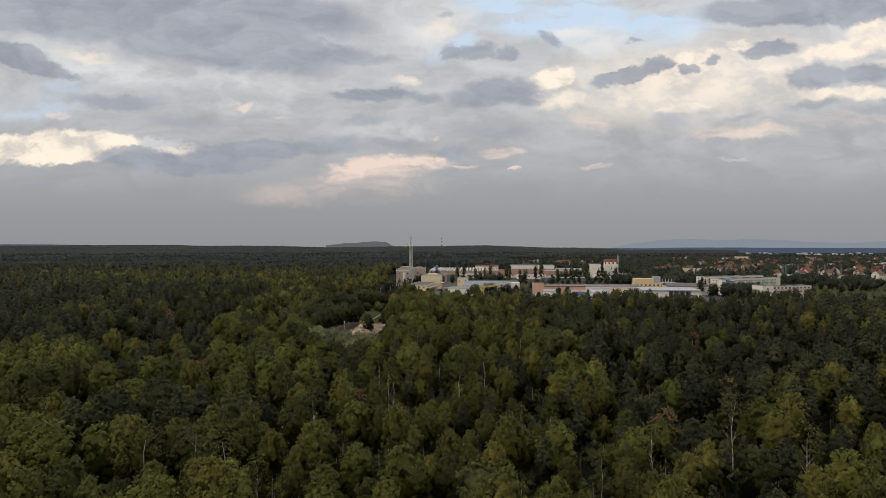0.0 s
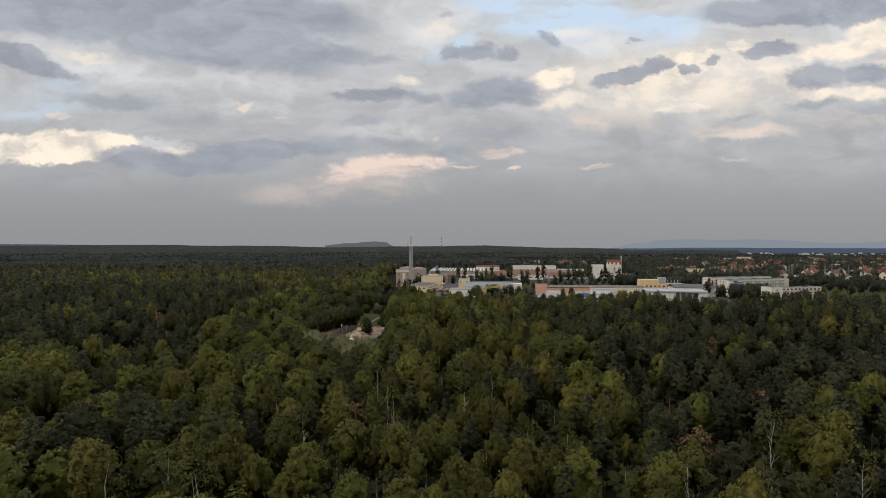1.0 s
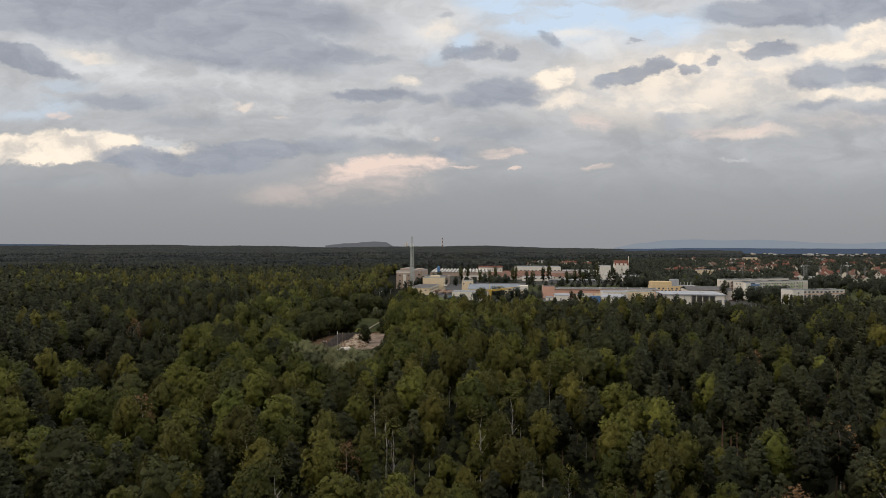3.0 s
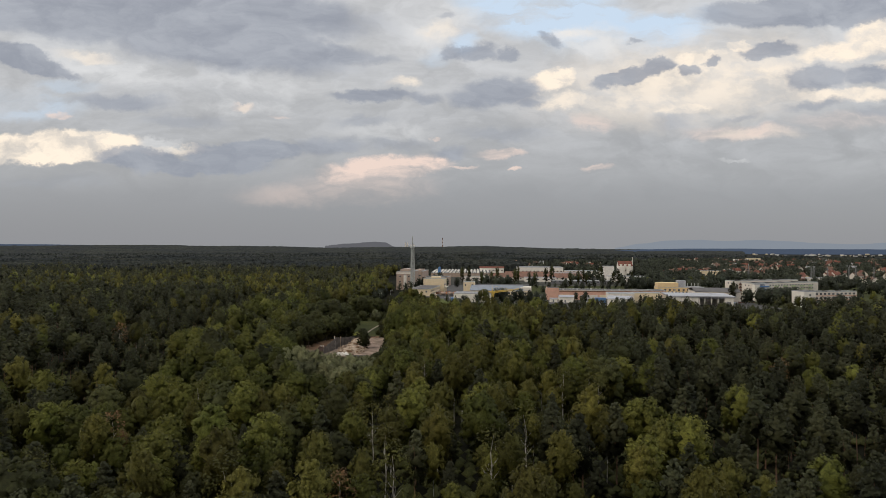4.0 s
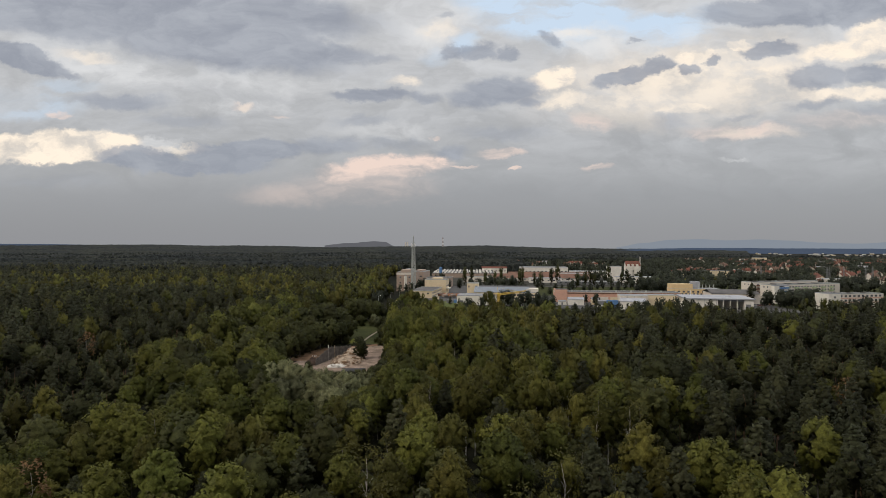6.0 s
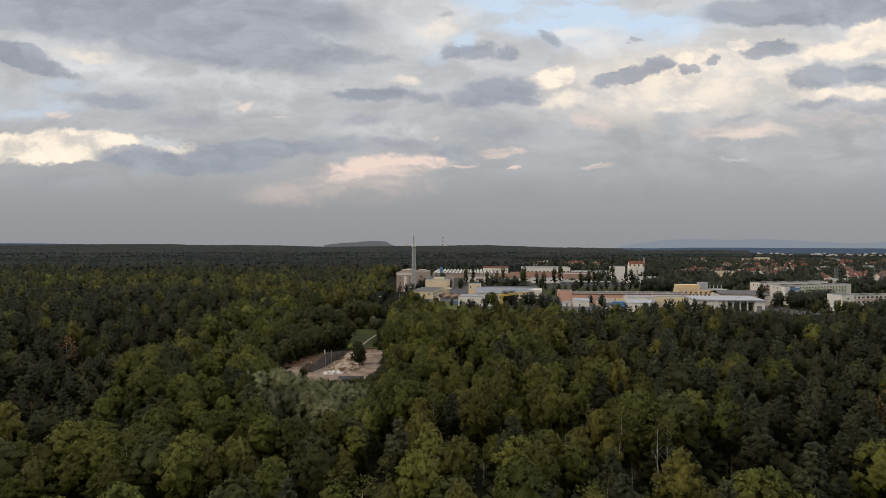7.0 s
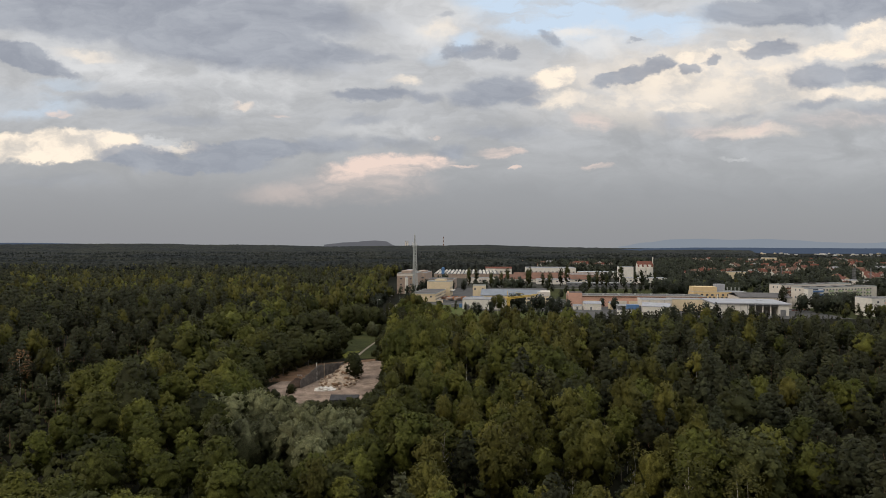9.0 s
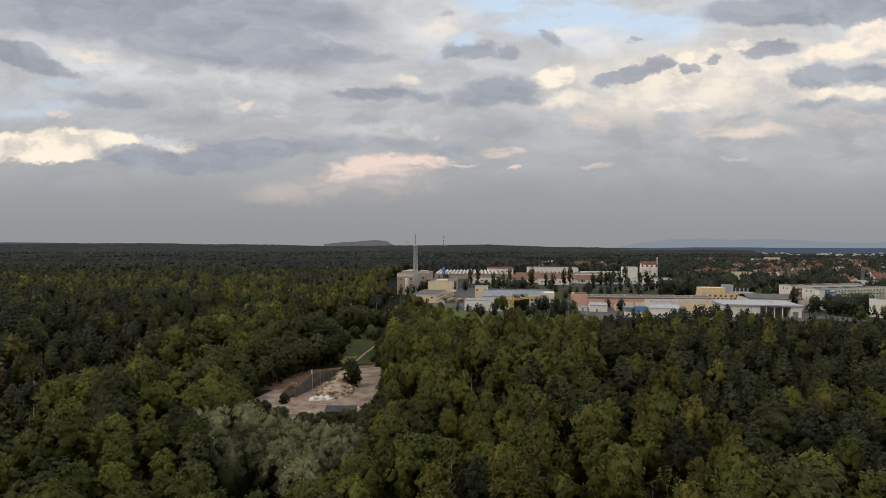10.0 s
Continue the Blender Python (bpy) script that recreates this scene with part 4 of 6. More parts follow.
def ridge(name, label, mat, dist, a0, a1, low, heights):
    """A far line of hills, as a thick wall of land with a wandering crest."""
    bm = bmesh.new()
    n = 90
    rows = []
    for k in range(n + 1):
        f = k / n
        a = radians(a0 + (a1 - a0) * f)
        s = f * (len(heights) - 1)
        i = min(int(s), len(heights) - 2)
        t = s - i
        t = t * t * (3 - 2 * t)
        h = heights[i] * (1 - t) + heights[i + 1] * t + (0.9 * noise.noise((k * 0.31, dist * 0.01, 0)) + 0.5 * noise.noise((k * 1.3, 3, 0)))
        x, y = math.sin(a), math.cos(a)
        rows.append([bm.verts.new((x * dist, y * dist, low)), bm.verts.new((x * dist, y * dist, max(h, low + 0.2))), bm.verts.new((x * (dist + 60), y * (dist + 60), low))])
    for p, q in zip(rows, rows[1:]):
        bm.faces.new((p[0], q[0], q[1], p[1]))
        bm.faces.new((p[1], q[1], q[2], p[2]))
    tagged(part(name, bm, mat, None), label, "hills", kind="structure")


# The horizon's hills, in self-glowing haze colours instead of lit ones.
ridge("backdrop_plain", "distant wooded plain on the horizon, glowing in haze blue", HAZE_BLUE, 3640, 14, 38, -5, (16, 26, 30, 31, 30, 30, 30, 29))
ridge("backdrop_mountains", "mountains far beyond the plain, glowing in pale haze blue", HAZE_PALE, 4820, 15, 37, -5, (30, 60, 82, 86, 78, 84, 76, 62, 56, 66, 72))
ridge("backdrop_hill", "flat-topped spoil heap on the horizon, glowing in haze grey", HAZE_HILL, 4700, -10.5, -4.4, 0, (40, 48, 56, 58, 66, 70, 66, 36))
ridge("backdrop_west", "wooded rise on the western horizon, glowing in haze blue", HAZE_BLUE, 4760, -37, -27, 0, (46, 48, 47, 44, 34))


# single trees that stand out
STANDING = (
    ("poplar", ((-24, 336, 19), (-20, 345, 20), (-25, 352, 20), (-18, 356, 21), (-23, 364, 20), (-14, 350, 19), (-26, 342, 17), (-16, 366, 19), (-12, 340, 17), (-27.5, 337, 17), (-28, 347, 18), (-28.5, 357, 18), (-16, 338, 18), (-20, 337, 17), (-10.5, 346, 18), (-10, 358, 19), (-12, 369, 18), (-20, 371, 18), (-27.5, 369, 17), (-15, 360, 20), (-20, 351, 20))),
    ("willow", ((-56, 252, 12.1), (-58, 268, 12.4), (-62.5, 270, 11.9), (-50, 250, 11.4), (-53, 272, 12.3), (-45.4, 252, 11.7), (-46.5, 266, 12.1), (-39.7, 250, 11.4), (-39.7, 261, 11.9), (-33.4, 246, 12.1),
                (-34, 260, 11.7), (-29.6, 251, 11.4), (-33, 237, 11.9), (-28.2, 260, 11.2), (-46, 444, 7.5), (-43.5, 440, 6))),
    ("oak", ((-70.5, 329, 10), (-68, 337, 11), (-66, 345, 12), (-63.5, 354, 12.5), (-61, 363, 13), (-57.5, 371, 13.5), (-54, 379, 12), (-53, 393, 12.5), (-72, 320, 10), (-75, 336, 12), (-73, 348, 13), (-70, 358, 14), (-67, 368, 15), (-74, 387, 17), (-68, 389, 18.5), (-62, 391, 18), (-57.5, 396, 16), (-65, 400, 18), (-72, 402, 17), (-60, 408, 15), (-66, 415, 16), (-75, 376, 12), (-71, 424, 16), (-70, 440, 14),
             (-76, 366, 12), (-77, 352, 12), (-79, 340, 12), (-80, 330, 12), (-52, 480, 11), (-60, 500, 12), (-46, 490, 10), (-42, 508, 11), (-62, 462, 15), (-56, 458, 14), (-51, 462, 14), (-58, 470, 14), (-47, 468, 13), (-53, 472, 14), (-42, 466, 10), (-38, 470, 9))),
    ("oak", ((-40.5, 341, 9.6), (-39.6, 339.4, 8.0))),
    ("bush", ((-71, 372, 6), (-58, 377, 5.5), (-52, 380, 4), (-74, 362, 6), (-75, 346, 6), (-76, 335, 6), (-75, 325, 6), (-73, 318, 5.5), (-66, 377, 5), (-61, 378, 6), (-56, 381, 5), (-73, 314, 9), (-70, 307, 9), (-66, 302, 8), (-61, 299, 7), (-57, 298, 6), (-52, 296, 5), (-46, 295, 4), (-41, 295, 4), (-35, 296, 4.5), (-30, 300, 5),
              (-66, 293, 9), (-61, 288, 9), (-51, 289, 6), (-44, 288, 5.5), (-37, 289, 5.5), (-31, 290, 6), (-55, 283, 7), (-41, 279, 7), (-34, 275, 7), (-28, 282, 7), (-27.5, 308, 6), (-26.5, 318, 7),
              (-26.5, 327, 7), (-28.5, 334, 5), (-29, 345, 5), (-57, 319, 3), (-70, 325, 5), (-70.5, 331, 5.5), (-69, 319, 5), (-68.5, 328, 3.5), (-30, 358, 5), (-31, 368, 5), (-38, 384, 3), (-36, 392, 4), (-37, 404, 5), (-38, 416, 5), (-38, 428, 5), (-40, 450, 5), (-36, 456, 6), (-44, 452, 5), (-56, 432, 5), (-54, 446, 6), (-38, 440, 5), (-35, 376, 3.5))),
    ("broad", ((-66, 283, 12.5), (-62, 288, 12), (-68, 292, 13), (-65, 298, 12), (-71, 301, 12.5), (-60.5, 294, 10), (-74, 310, 12), (-67.5, 305, 11), (-70, 312, 10), (-63, 279, 12), (-56, 290, 7.5), (-23, 262, 12), (-19, 268, 12.5), (-24, 272, 11), (-20, 257, 12.5), (-16, 262, 12), (-22, 280, 11), (-24.5, 250, 12), (-24, 240, 12), (-20.5, 245, 12.5), (-26.5, 243, 11), (-22, 233, 13), (-27.5, 232, 12), (-31, 227, 12.5), (-37, 224, 12), (-24, 227, 13), (-22, 326, 12), (-17, 325, 13), (-12, 330, 13), (-7, 332, 13), (-20, 318, 12), (-25, 322, 11), (-11, 294, 12), (-7, 298, 12), (-14, 301, 11), (-15, 316, 12), (-10, 322, 13))),
    ("broad", tuple((-39 + 4.6 * (i % 6) + 1.3 * (i % 4), 478 + 11 * (i // 6) + 2.1 * (i % 3), 9 + i % 4) for i in range(24))),
    ("broad", ((40, 167, 17), (35, 181, 16.5), (45, 228, 17), (50, 222, 16), (54, 150, 15.5), (-52, 160, 16), (-18, 128, 16), (8, 198, 16.5), (62, 196, 16))),
    ("thin", ((26, 213, 17), (29, 216, 16), (32, 210, 16), (35, 214, 15), (30, 224, 16), (37, 226, 15), (-18, 180, 16), (-16, 190, 15), (-5, 179, 15), (-44, 112, 16), (-62, 204, 15), (12, 118, 16), (-118, 300, 15))),
    ("withered", ((-67, 174, 15.5), (44, 125, 15), (71, 158, 14.5), (-133, 306, 16), (-20, 150, 13), (95, 240, 14))))
count = 0
for kind, spots in STANDING:
    for x, y, h in spots:
        plant_tree(kind, count % 4, x, y, h, count * 1.7, {"withered": 420, "thin": 420, "willow": 2600, "poplar": 1800, "bush": 700}.get(kind, 1100), {"withered": 0.35, "willow": 0.24, "poplar": 0.32}.get(kind, 0.32), "trees round the cleared site")
        count += 1


# ---------------------------------------------------------------- the cleared site
def retaining_wall():
    """A dark wall of upright sheets round the pit of rubble, with a pale post at its bend."""
    ob = thing("retaining_wall", pose(-56, 333, 0.06), "dark weathered sheet wall round the rubble", "wall")
    for (x0, y0), (x1, y1), n in (((0.4, -7), (3.5, 5), 10), ((3.5, 5), (10, 20), 12)):
        for k in range(n):
            f, g = k / n, (k + 0.985) / n
            bm = bmesh.new()
            a, b = Vector((x0 + (x1 - x0) * f, y0 + (y1 - y0) * f, 0)), Vector((x0 + (x1 - x0) * g, y0 + (y1 - y0) * g, 0))
            side = (b - a).cross(Vector((0, 0, 1))).normalized() * 0.12
            h0 = (2.6 + 2.4 * f if y0 < 0 else 5.0 - 1.6 * f) + 0.16 * math.sin(k * 2.3)
            vs = [bm.verts.new(p) for p in (a - side, b - side, b + side, a + side)]
            top = [bm.verts.new(p.co + Vector((0, 0, h0))) for p in vs]
            bm.faces.new(vs[::-1])
            bm.faces.new(top)
            for i in range(4):
                bm.faces.new((vs[i], vs[(i + 1) % 4], top[(i + 1) % 4], top[i]))
            part("panel", bm, SHEET, ob)
    bm = bar(bmesh.new(), (3.3, 4.4, 0), (3.3, 4.4, 6.2), 0.22, 0.18, 8)
    part("post", bm, WHITE_RUBBLE, ob, "pale concrete post")
    bm = bar(bmesh.new(), (5.2, 8.2, 0), (5.2, 8.2, 5.4), 0.16, 0.14, 8)
    part("post", bm, RUBBLE, ob)


def chunk_mesh(rng, mat):
    bm = bmesh.new()
    bmesh.ops.create_icosphere(bm, subdivisions=1, radius=1)
    for v in bm.verts:
        v.co = Vector((v.co.x * 1.2, v.co.y, v.co.z * 0.7)) * rng.uniform(0.7, 1.15)
    me = bpy.data.meshes.new("rubble_piece")
    bm.to_mesh(me)
    bm.free()
    me.materials.append(mat)
    return me


def mound(name, label, x, y, rx, ry, h, mat, seed):
    bm = bmesh.new()
    rings = [[bm.verts.new((0, 0, h))]]
    for k in range(1, 7):
        f = k / 6
        ring = []
        for j in range(18):
            a = j * math.tau / 18
            wob = 1 + 0.22 * noise.noise((math.cos(a) * 1.6 + seed, math.sin(a) * 1.6, f * 2))
            z = h * (1 - f) ** 0.8 * (1 + 0.35 * noise.noise((math.cos(a) * f * 4, math.sin(a) * f * 4, seed)))
            ring.append(bm.verts.new((rx * f * wob * math.cos(a), ry * f * wob * math.sin(a), z if k < 6 else -0.1)))
        rings.append(ring)
    for j in range(18):
        bm.faces.new((rings[0][0], rings[1][j], rings[1][(j + 1) % 18]))
        for k in range(1, 6):
            bm.faces.new((rings[k][j], rings[k + 1][j], rings[k + 1][(j + 1) % 18], rings[k][(j + 1) % 18]))
    ob = part(name, bm, mat, None)
    ob.matrix_world = pose(x, y, 0.05)
    return tagged(ob, label, "rubble")


def rubble_heap(x, y, rx, ry, h, count, mats, label, seed):
    rng = random.Random(seed)
    ob = thing("rubble_heap", pose(x, y, 0.05), label, "rubble")
    bm = bmesh.new()
    centre = bm.verts.new((0, 0, h))
    rim = [bm.verts.new((rx * math.cos(a * 0.5), ry * math.sin(a * 0.5), -0.1)) for a in range(12)]
    mid = [bm.verts.new((0.55 * rx * math.cos(a * 0.5), 0.55 * ry * math.sin(a * 0.5), h * rng.uniform(0.45, 0.7))) for a in range(12)]
    for j in range(12):
        i = (j + 1) % 12
        bm.faces.new((centre, mid[j], mid[i]))
        bm.faces.new((mid[j], rim[j], rim[i], mid[i]))
    part("core", bm, mats[0], ob)
    stones = [chunk_mesh(rng, m) for m in mats for _ in range(3)]
    for k in range(count):
        a, q = rng.uniform(0, math.tau), math.sqrt(rng.random())
        s = rng.uniform(0.25, 0.85) if rng.random() < 0.85 else rng.uniform(0.9, 1.5)
        piece = part("rubble_piece", rng.choice(stones), None, ob)
        piece.matrix_basis = Matrix.LocRotScale((rx * q * math.cos(a), ry * q * math.sin(a), h * (1 - q) ** 0.9 * 0.95 + 0.05),
                                                Euler((rng.uniform(-0.6, 0.6), rng.uniform(-0.6, 0.6), rng.uniform(0, 6))), (s, s * rng.uniform(0.6, 1), s * 0.8))


retaining_wall()
rubble_heap(-44.6, 337, 6.6, 13, 2.2, 280, (RUBBLE, RUBBLE, CONCRETE, SOIL), "heap of broken tan concrete and stones in the pit", 3)
rubble_heap(-44.2, 350, 5.8, 8.5, 3.4, 190, (RUBBLE, RUBBLE, CONCRETE, SOIL), "steep bank of broken concrete slabs below the wall", 5)
rubble_heap(-47.5, 323.5, 3.2, 1.7, 0.9, 46, (WHITE_RUBBLE,), "low pile of white rubble on the concrete yard", 6)
mound("soil_heap", "dark brown earth heap beside the sheet wall", -58.0, 331, 2.9, 6, 2.4, DARKSOIL, 2.0)


def hut(x, y, w, d, h, wall, roof, label, name="shed", rot=0.0):
    ob = thing(name, pose(x, y, 0.06, 0, 0, rot), label, "shed")
    part("wall", box(bmesh.new(), 0, 0, 0, w, d, h), wall, ob)
    bm = bmesh.new()
    vs = [bm.verts.new(p) for p in ((-0.3, -0.3, h), (w + 0.3, -0.3, h), (w + 0.3, d / 2, h + 0.16 * d), (-0.3, d / 2, h + 0.16 * d), (-0.3, d + 0.3, h), (w + 0.3, d + 0.3, h))]
    up = [bm.verts.new(v.co + Vector((0, 0, 0.18))) for v in vs]
    for q in ((0, 1, 2, 3), (3, 2, 5, 4)):
        bm.faces.new([up[i] for i in q])
        bm.faces.new([vs[i] for i in q[::-1]])
    for a, b in ((0, 1), (1, 2), (2, 5), (5, 4), (4, 3), (3, 0)):
        bm.faces.new((vs[a], vs[b], up[b], up[a]))
    part("roof", bm, roof, ob)
    part("door", box(bmesh.new(), w * 0.35, -0.05, 0, w * 0.35 + 1.2, 0.0, min(2.1, h - 0.2)), GREYBOX, ob)
    return ob


hut(-41.5, 301, 7.5, 5.5, 2.3, SHEET, FELT, "small dark shed with a black roof at the yard's edge")


def warning_board(x, y):
    ob = thing("barrier_board", pose(x, y, 0.06, 0, 0, -20), "red and white striped barrier board beside the earth heap", "barrier")
    for k in range(6):
        part("stripe", box(bmesh.new(), k * 0.4 - 1.2, -0.05, 0.8, k * 0.4 - 0.8, 0.05, 1.3), (WHITE_RUBBLE, REDROOF)[k % 2], ob)
    for s in (-1.0, 1.0):
        part("leg", box(bmesh.new(), s - 0.06, 0.05, 0, s + 0.06, 0.17, 1.2), GREYBOX, ob)


warning_board(-59, 341)


# ---------------------------------------------------------------- the town
def window_mesh(w, h):
    """A framed window: the frame stands proud of the wall, the pane lies in it. Gives the two meshes."""
    f = 0.09
    bm = bmesh.new()
    for x0, z0, x1, z1 in ((0, 0, w, f), (0, h - f, w, h), (0, f, f, h - f), (w - f, f, w, h - f), (w / 2 - 0.04, f, w / 2 + 0.04, h - f)):
        box(bm, x0, -0.06, z0, x1, 0.02, z1, 0)
    pair = [bpy.data.meshes.new("window"), bpy.data.meshes.new("pane")]
    bm.to_mesh(pair[0])
    bm.free()
    bm = box(bmesh.new(), f, -0.02, f, w - f, 0.02, h - f)
    bm.to_mesh(pair[1])
    bm.free()
    pair[0].materials.append(WHITEROOF)
    pair[1].materials.append(GLASS)
    bm = box(bmesh.new(), 0, -0.06, 0, w, 0.02, h, 0)
    box(bm, f, -0.08, f, w / 2 - 0.04, -0.05, h - f, 1)
    box(bm, w / 2 + 0.04, -0.08, f, w - f, -0.05, h - f, 1)
    small = bpy.data.meshes.new("window")
    bm.to_mesh(small)
    bm.free()
    small.materials.append(WHITEROOF)
    small.materials.append(GLASS)
    return pair + [small]


WINDOWS = {}


def glaze(ob, w, d, face, z, count, ww, wh, margin=1.2, far_off=False):
    """A row of windows in one face of a building: s(outh), n(orth), e(ast) or w(est)."""
    if (ww, wh) not in WINDOWS:
        WINDOWS[ww, wh] = window_mesh(ww, wh)
    sash, glass, whole = WINDOWS[ww, wh]
    run = w if face in "sn" else d
    for k in range(count):
        at = margin + (run - 2 * margin - ww) * (k / max(1, count - 1) if count > 1 else 0.5)
        piece = part("window", whole if far_off else sash, None, ob)
        if not far_off:
            part("pane", glass, None, piece)
        piece.matrix_basis = {"s": pose(at, 0, z), "e": pose(w, at, z, 0, 0, 90), "w": pose(0, at + ww, z, 0, 0, -90), "n": pose(at + ww, d, z, 0, 0, 180)}[face]


FOOTPRINTS = []


def flat_building(name, label, x, y, rot, w, d, h, wall, roof, parapet=0.5, category="building", overhang=0.0):
    """A flat-roofed building; its near left corner stands at x, y."""
    ob = thing(name, pose(x, y, 0.07, 0, 0, rot), label, category)
    FOOTPRINTS.append((x, y, rot, w, d))
    part("wall", box(bmesh.new(), 0, 0, -0.2, w, d, h), wall, ob)
    bm = box(bmesh.new(), -overhang, -overhang, h, w + overhang, d + overhang, h + 0.18)
    part("roof", bm, roof, ob)
    if parapet:
        bm = bmesh.new()
        o = overhang + 0.05
        for x0, y0, x1, y1 in ((-o, -o, w + o, 0.3 - o), (-o, d + o - 0.3, w + o, d + o), (-o, 0.3 - o, 0.3 - o, d + o - 0.3), (w + o - 0.3, 0.3 - o, w + o, d + o - 0.3)):
            box(bm, x0, y0, h - 0.05, x1, y1, h + parapet)
        part("parapet", bm, STEEL if wall is not WHITE else WHITEROOF, ob, "metal-capped roof edge")
    return ob


def add_box(ob, name, x0, y0, z0, x1, y1, z1, mat, label="", bevel=0.0):
    return part(name, box(bmesh.new(), x0, y0, z0, x1, y1, z1, 0, bevel), mat, ob, label)


def gable(bm, w, d, h, rise_by, over=0.4, thick=0.2):
    """A pitched roof with its ridge along x."""
    low = [(-over, -over, h), (w + over, -over, h), (w + over, d / 2, h + rise_by), (-over, d / 2, h + rise_by), (-over, d + over, h), (w + over, d + over, h)]
    vs = [bm.verts.new(p) for p in low]
    up = [bm.verts.new((p[0], p[1], p[2] + thick)) for p in low]
    for q in ((0, 1, 2, 3), (3, 2, 5, 4)):
        bm.faces.new([up[i] for i in q])
        bm.faces.new([vs[i] for i in q[::-1]])
    for a, b in ((0, 1), (1, 2), (2, 5), (5, 4), (4, 3), (3, 0)):
        bm.faces.new((vs[a], vs[b], up[b], up[a]))
    return bm


def gable_wall(w, d, h, rise_by):
    bm = box(bmesh.new(), 0, 0, -0.2, w, d, h)
    for x0 in (0.0, w - 0.25):
        a = [bm.verts.new(p) for p in ((x0, 0, h), (x0, d, h), (x0, d / 2, h + rise_by))]
        b = [bm.verts.new(v.co + Vector((0.25, 0, 0))) for v in a]
        bm.faces.new(a[::-1])
        bm.faces.new(b)
        for i in range(3):
            bm.faces.new((a[i], a[(i + 1) % 3], b[(i + 1) % 3], b[i]))
    return bm


# -- the works along the lawn
office = flat_building("office_block", "cream two-storey works block with a flat roof", -24, 690, -9.5, 21, 16, 13.0, CREAM, GREYROOF)
add_box(office, "penthouse", 7, 3, 13.0, 16, 13, 15.0, CREAM)
add_box(office, "canopy", 21, 1, 4.6, 23.5, 15, 5.2, WHITE, "white canopy over the side entrance")
glaze(office, 21, 16, "e", 6.5, 4, 1.8, 1.6)
wing = flat_building("office_wing", "low cream works wing with a dark flat roof", -34.5, 636, -9.5, 19, 52, 6.4, CREAM, DARKROOF, 0.3, overhang=0.4)
glaze(wing, 19, 52, "e", 3.6, 12, 2.2, 1.4)
glaze(wing, 19, 52, "e", 1.0, 12, 2.2, 1.4)
glaze(wing, 19, 52, "s", 3.4, 2, 1.6, 1.4, 3)
booth = flat_building("gate_booth", "tiny cream gate booth beside the yard", -14, 622, -9.5, 4, 3, 2.6, CREAM, GREYROOF, 0)
glaze(booth, 4, 3, "s", 1.0, 1, 2.0, 1.0)

tower = flat_building("stair_tower", "cream stair tower beside the long hall", 14.5, 634, -8, 10, 9, 13.0, CREAM, GREYROOF)
glaze(tower, 10, 9, "s", 9.5, 2, 1.2, 1.6)
hall = flat_building("workshop_hall", "long cream workshop with a pale blue sheet roof", 20, 618, -8, 54, 26, 6.4, CREAM, BLUEROOF, 0)
part("roof_slope", gable(bmesh.new(), 46, 25, 6.5, 3.9), BLUEROOF, hall, "pale blue-grey sheet roof")
add_box(hall, "rear_parapet", 2, 25, 6.4, 52, 25.6, 10.8, GREYBOX)
add_box(hall, "end_block", 44, 4, 6.4, 54, 22, 9.4, OFFWHITE)
glaze(hall, 54, 26, "s", 3.6, 18, 2.0, 1.7)
glaze(hall, 54, 26, "s", 1.0, 18, 2.0, 1.5)
front = flat_building("store_building", "plain white storehouse in front of the workshop", 4.5, 578, -8, 36, 20, 6.8, WHITE, GREYROOF, 0.4)
for k in range(3):
    add_box(front, "roof_vent", 6 + 9 * k, 8, 6.9, 7.2 + 9 * k, 9.2, 7.9, STEEL)
add_box(front, "door", 2, -0.06, 0, 5, 0, 3.2, GREYBOX, "grey roller door")
hut(12.5, 612, 9, 7, 4.6, WHITE, BLUE, "white shed with a bright blue roof", rot=-8)


def rusty_stack(x, y, rot, mat):
    """Stand-in for rust-brown stacked material in the yard: lorry-like, rusty drums on a low frame."""
    ob = thing("tanker_trailer", pose(x, y, 0.07, 0, 0, rot), "rust-orange stacked material in the works yard, shaped as a tank trailer", "trailer", "trailers in the yard")
    part("chassis", box(bmesh.new(), -4.5, -1.0, 0.75, 4.5, 1.0, 1.1), GREYBOX, ob)
    part("tank", bar(bmesh.new(), (-4.2, 0, 2.25), (4.2, 0, 2.25), 1.15, 1.15, 14), mat, ob)
    part("cab", box(bmesh.new(), 4.5, -1.15, 0.8, 6.6, 1.15, 3.1, 0, 0.15), ORANGE, ob)
    for wx in (-3.4, -2.2, 5.4):
        for s in (-1, 1):
            part("wheel", bar(bmesh.new(), (wx, s * 0.8, 0.5), (wx, s * 1.15, 0.5), 0.5, 0.5, 12), GREYBOX, ob)


for k in range(6):
    rusty_stack(-8 + 3.4 * k, 646 - 7 * (k % 2), 62, (RUST, BRICK)[k % 2])


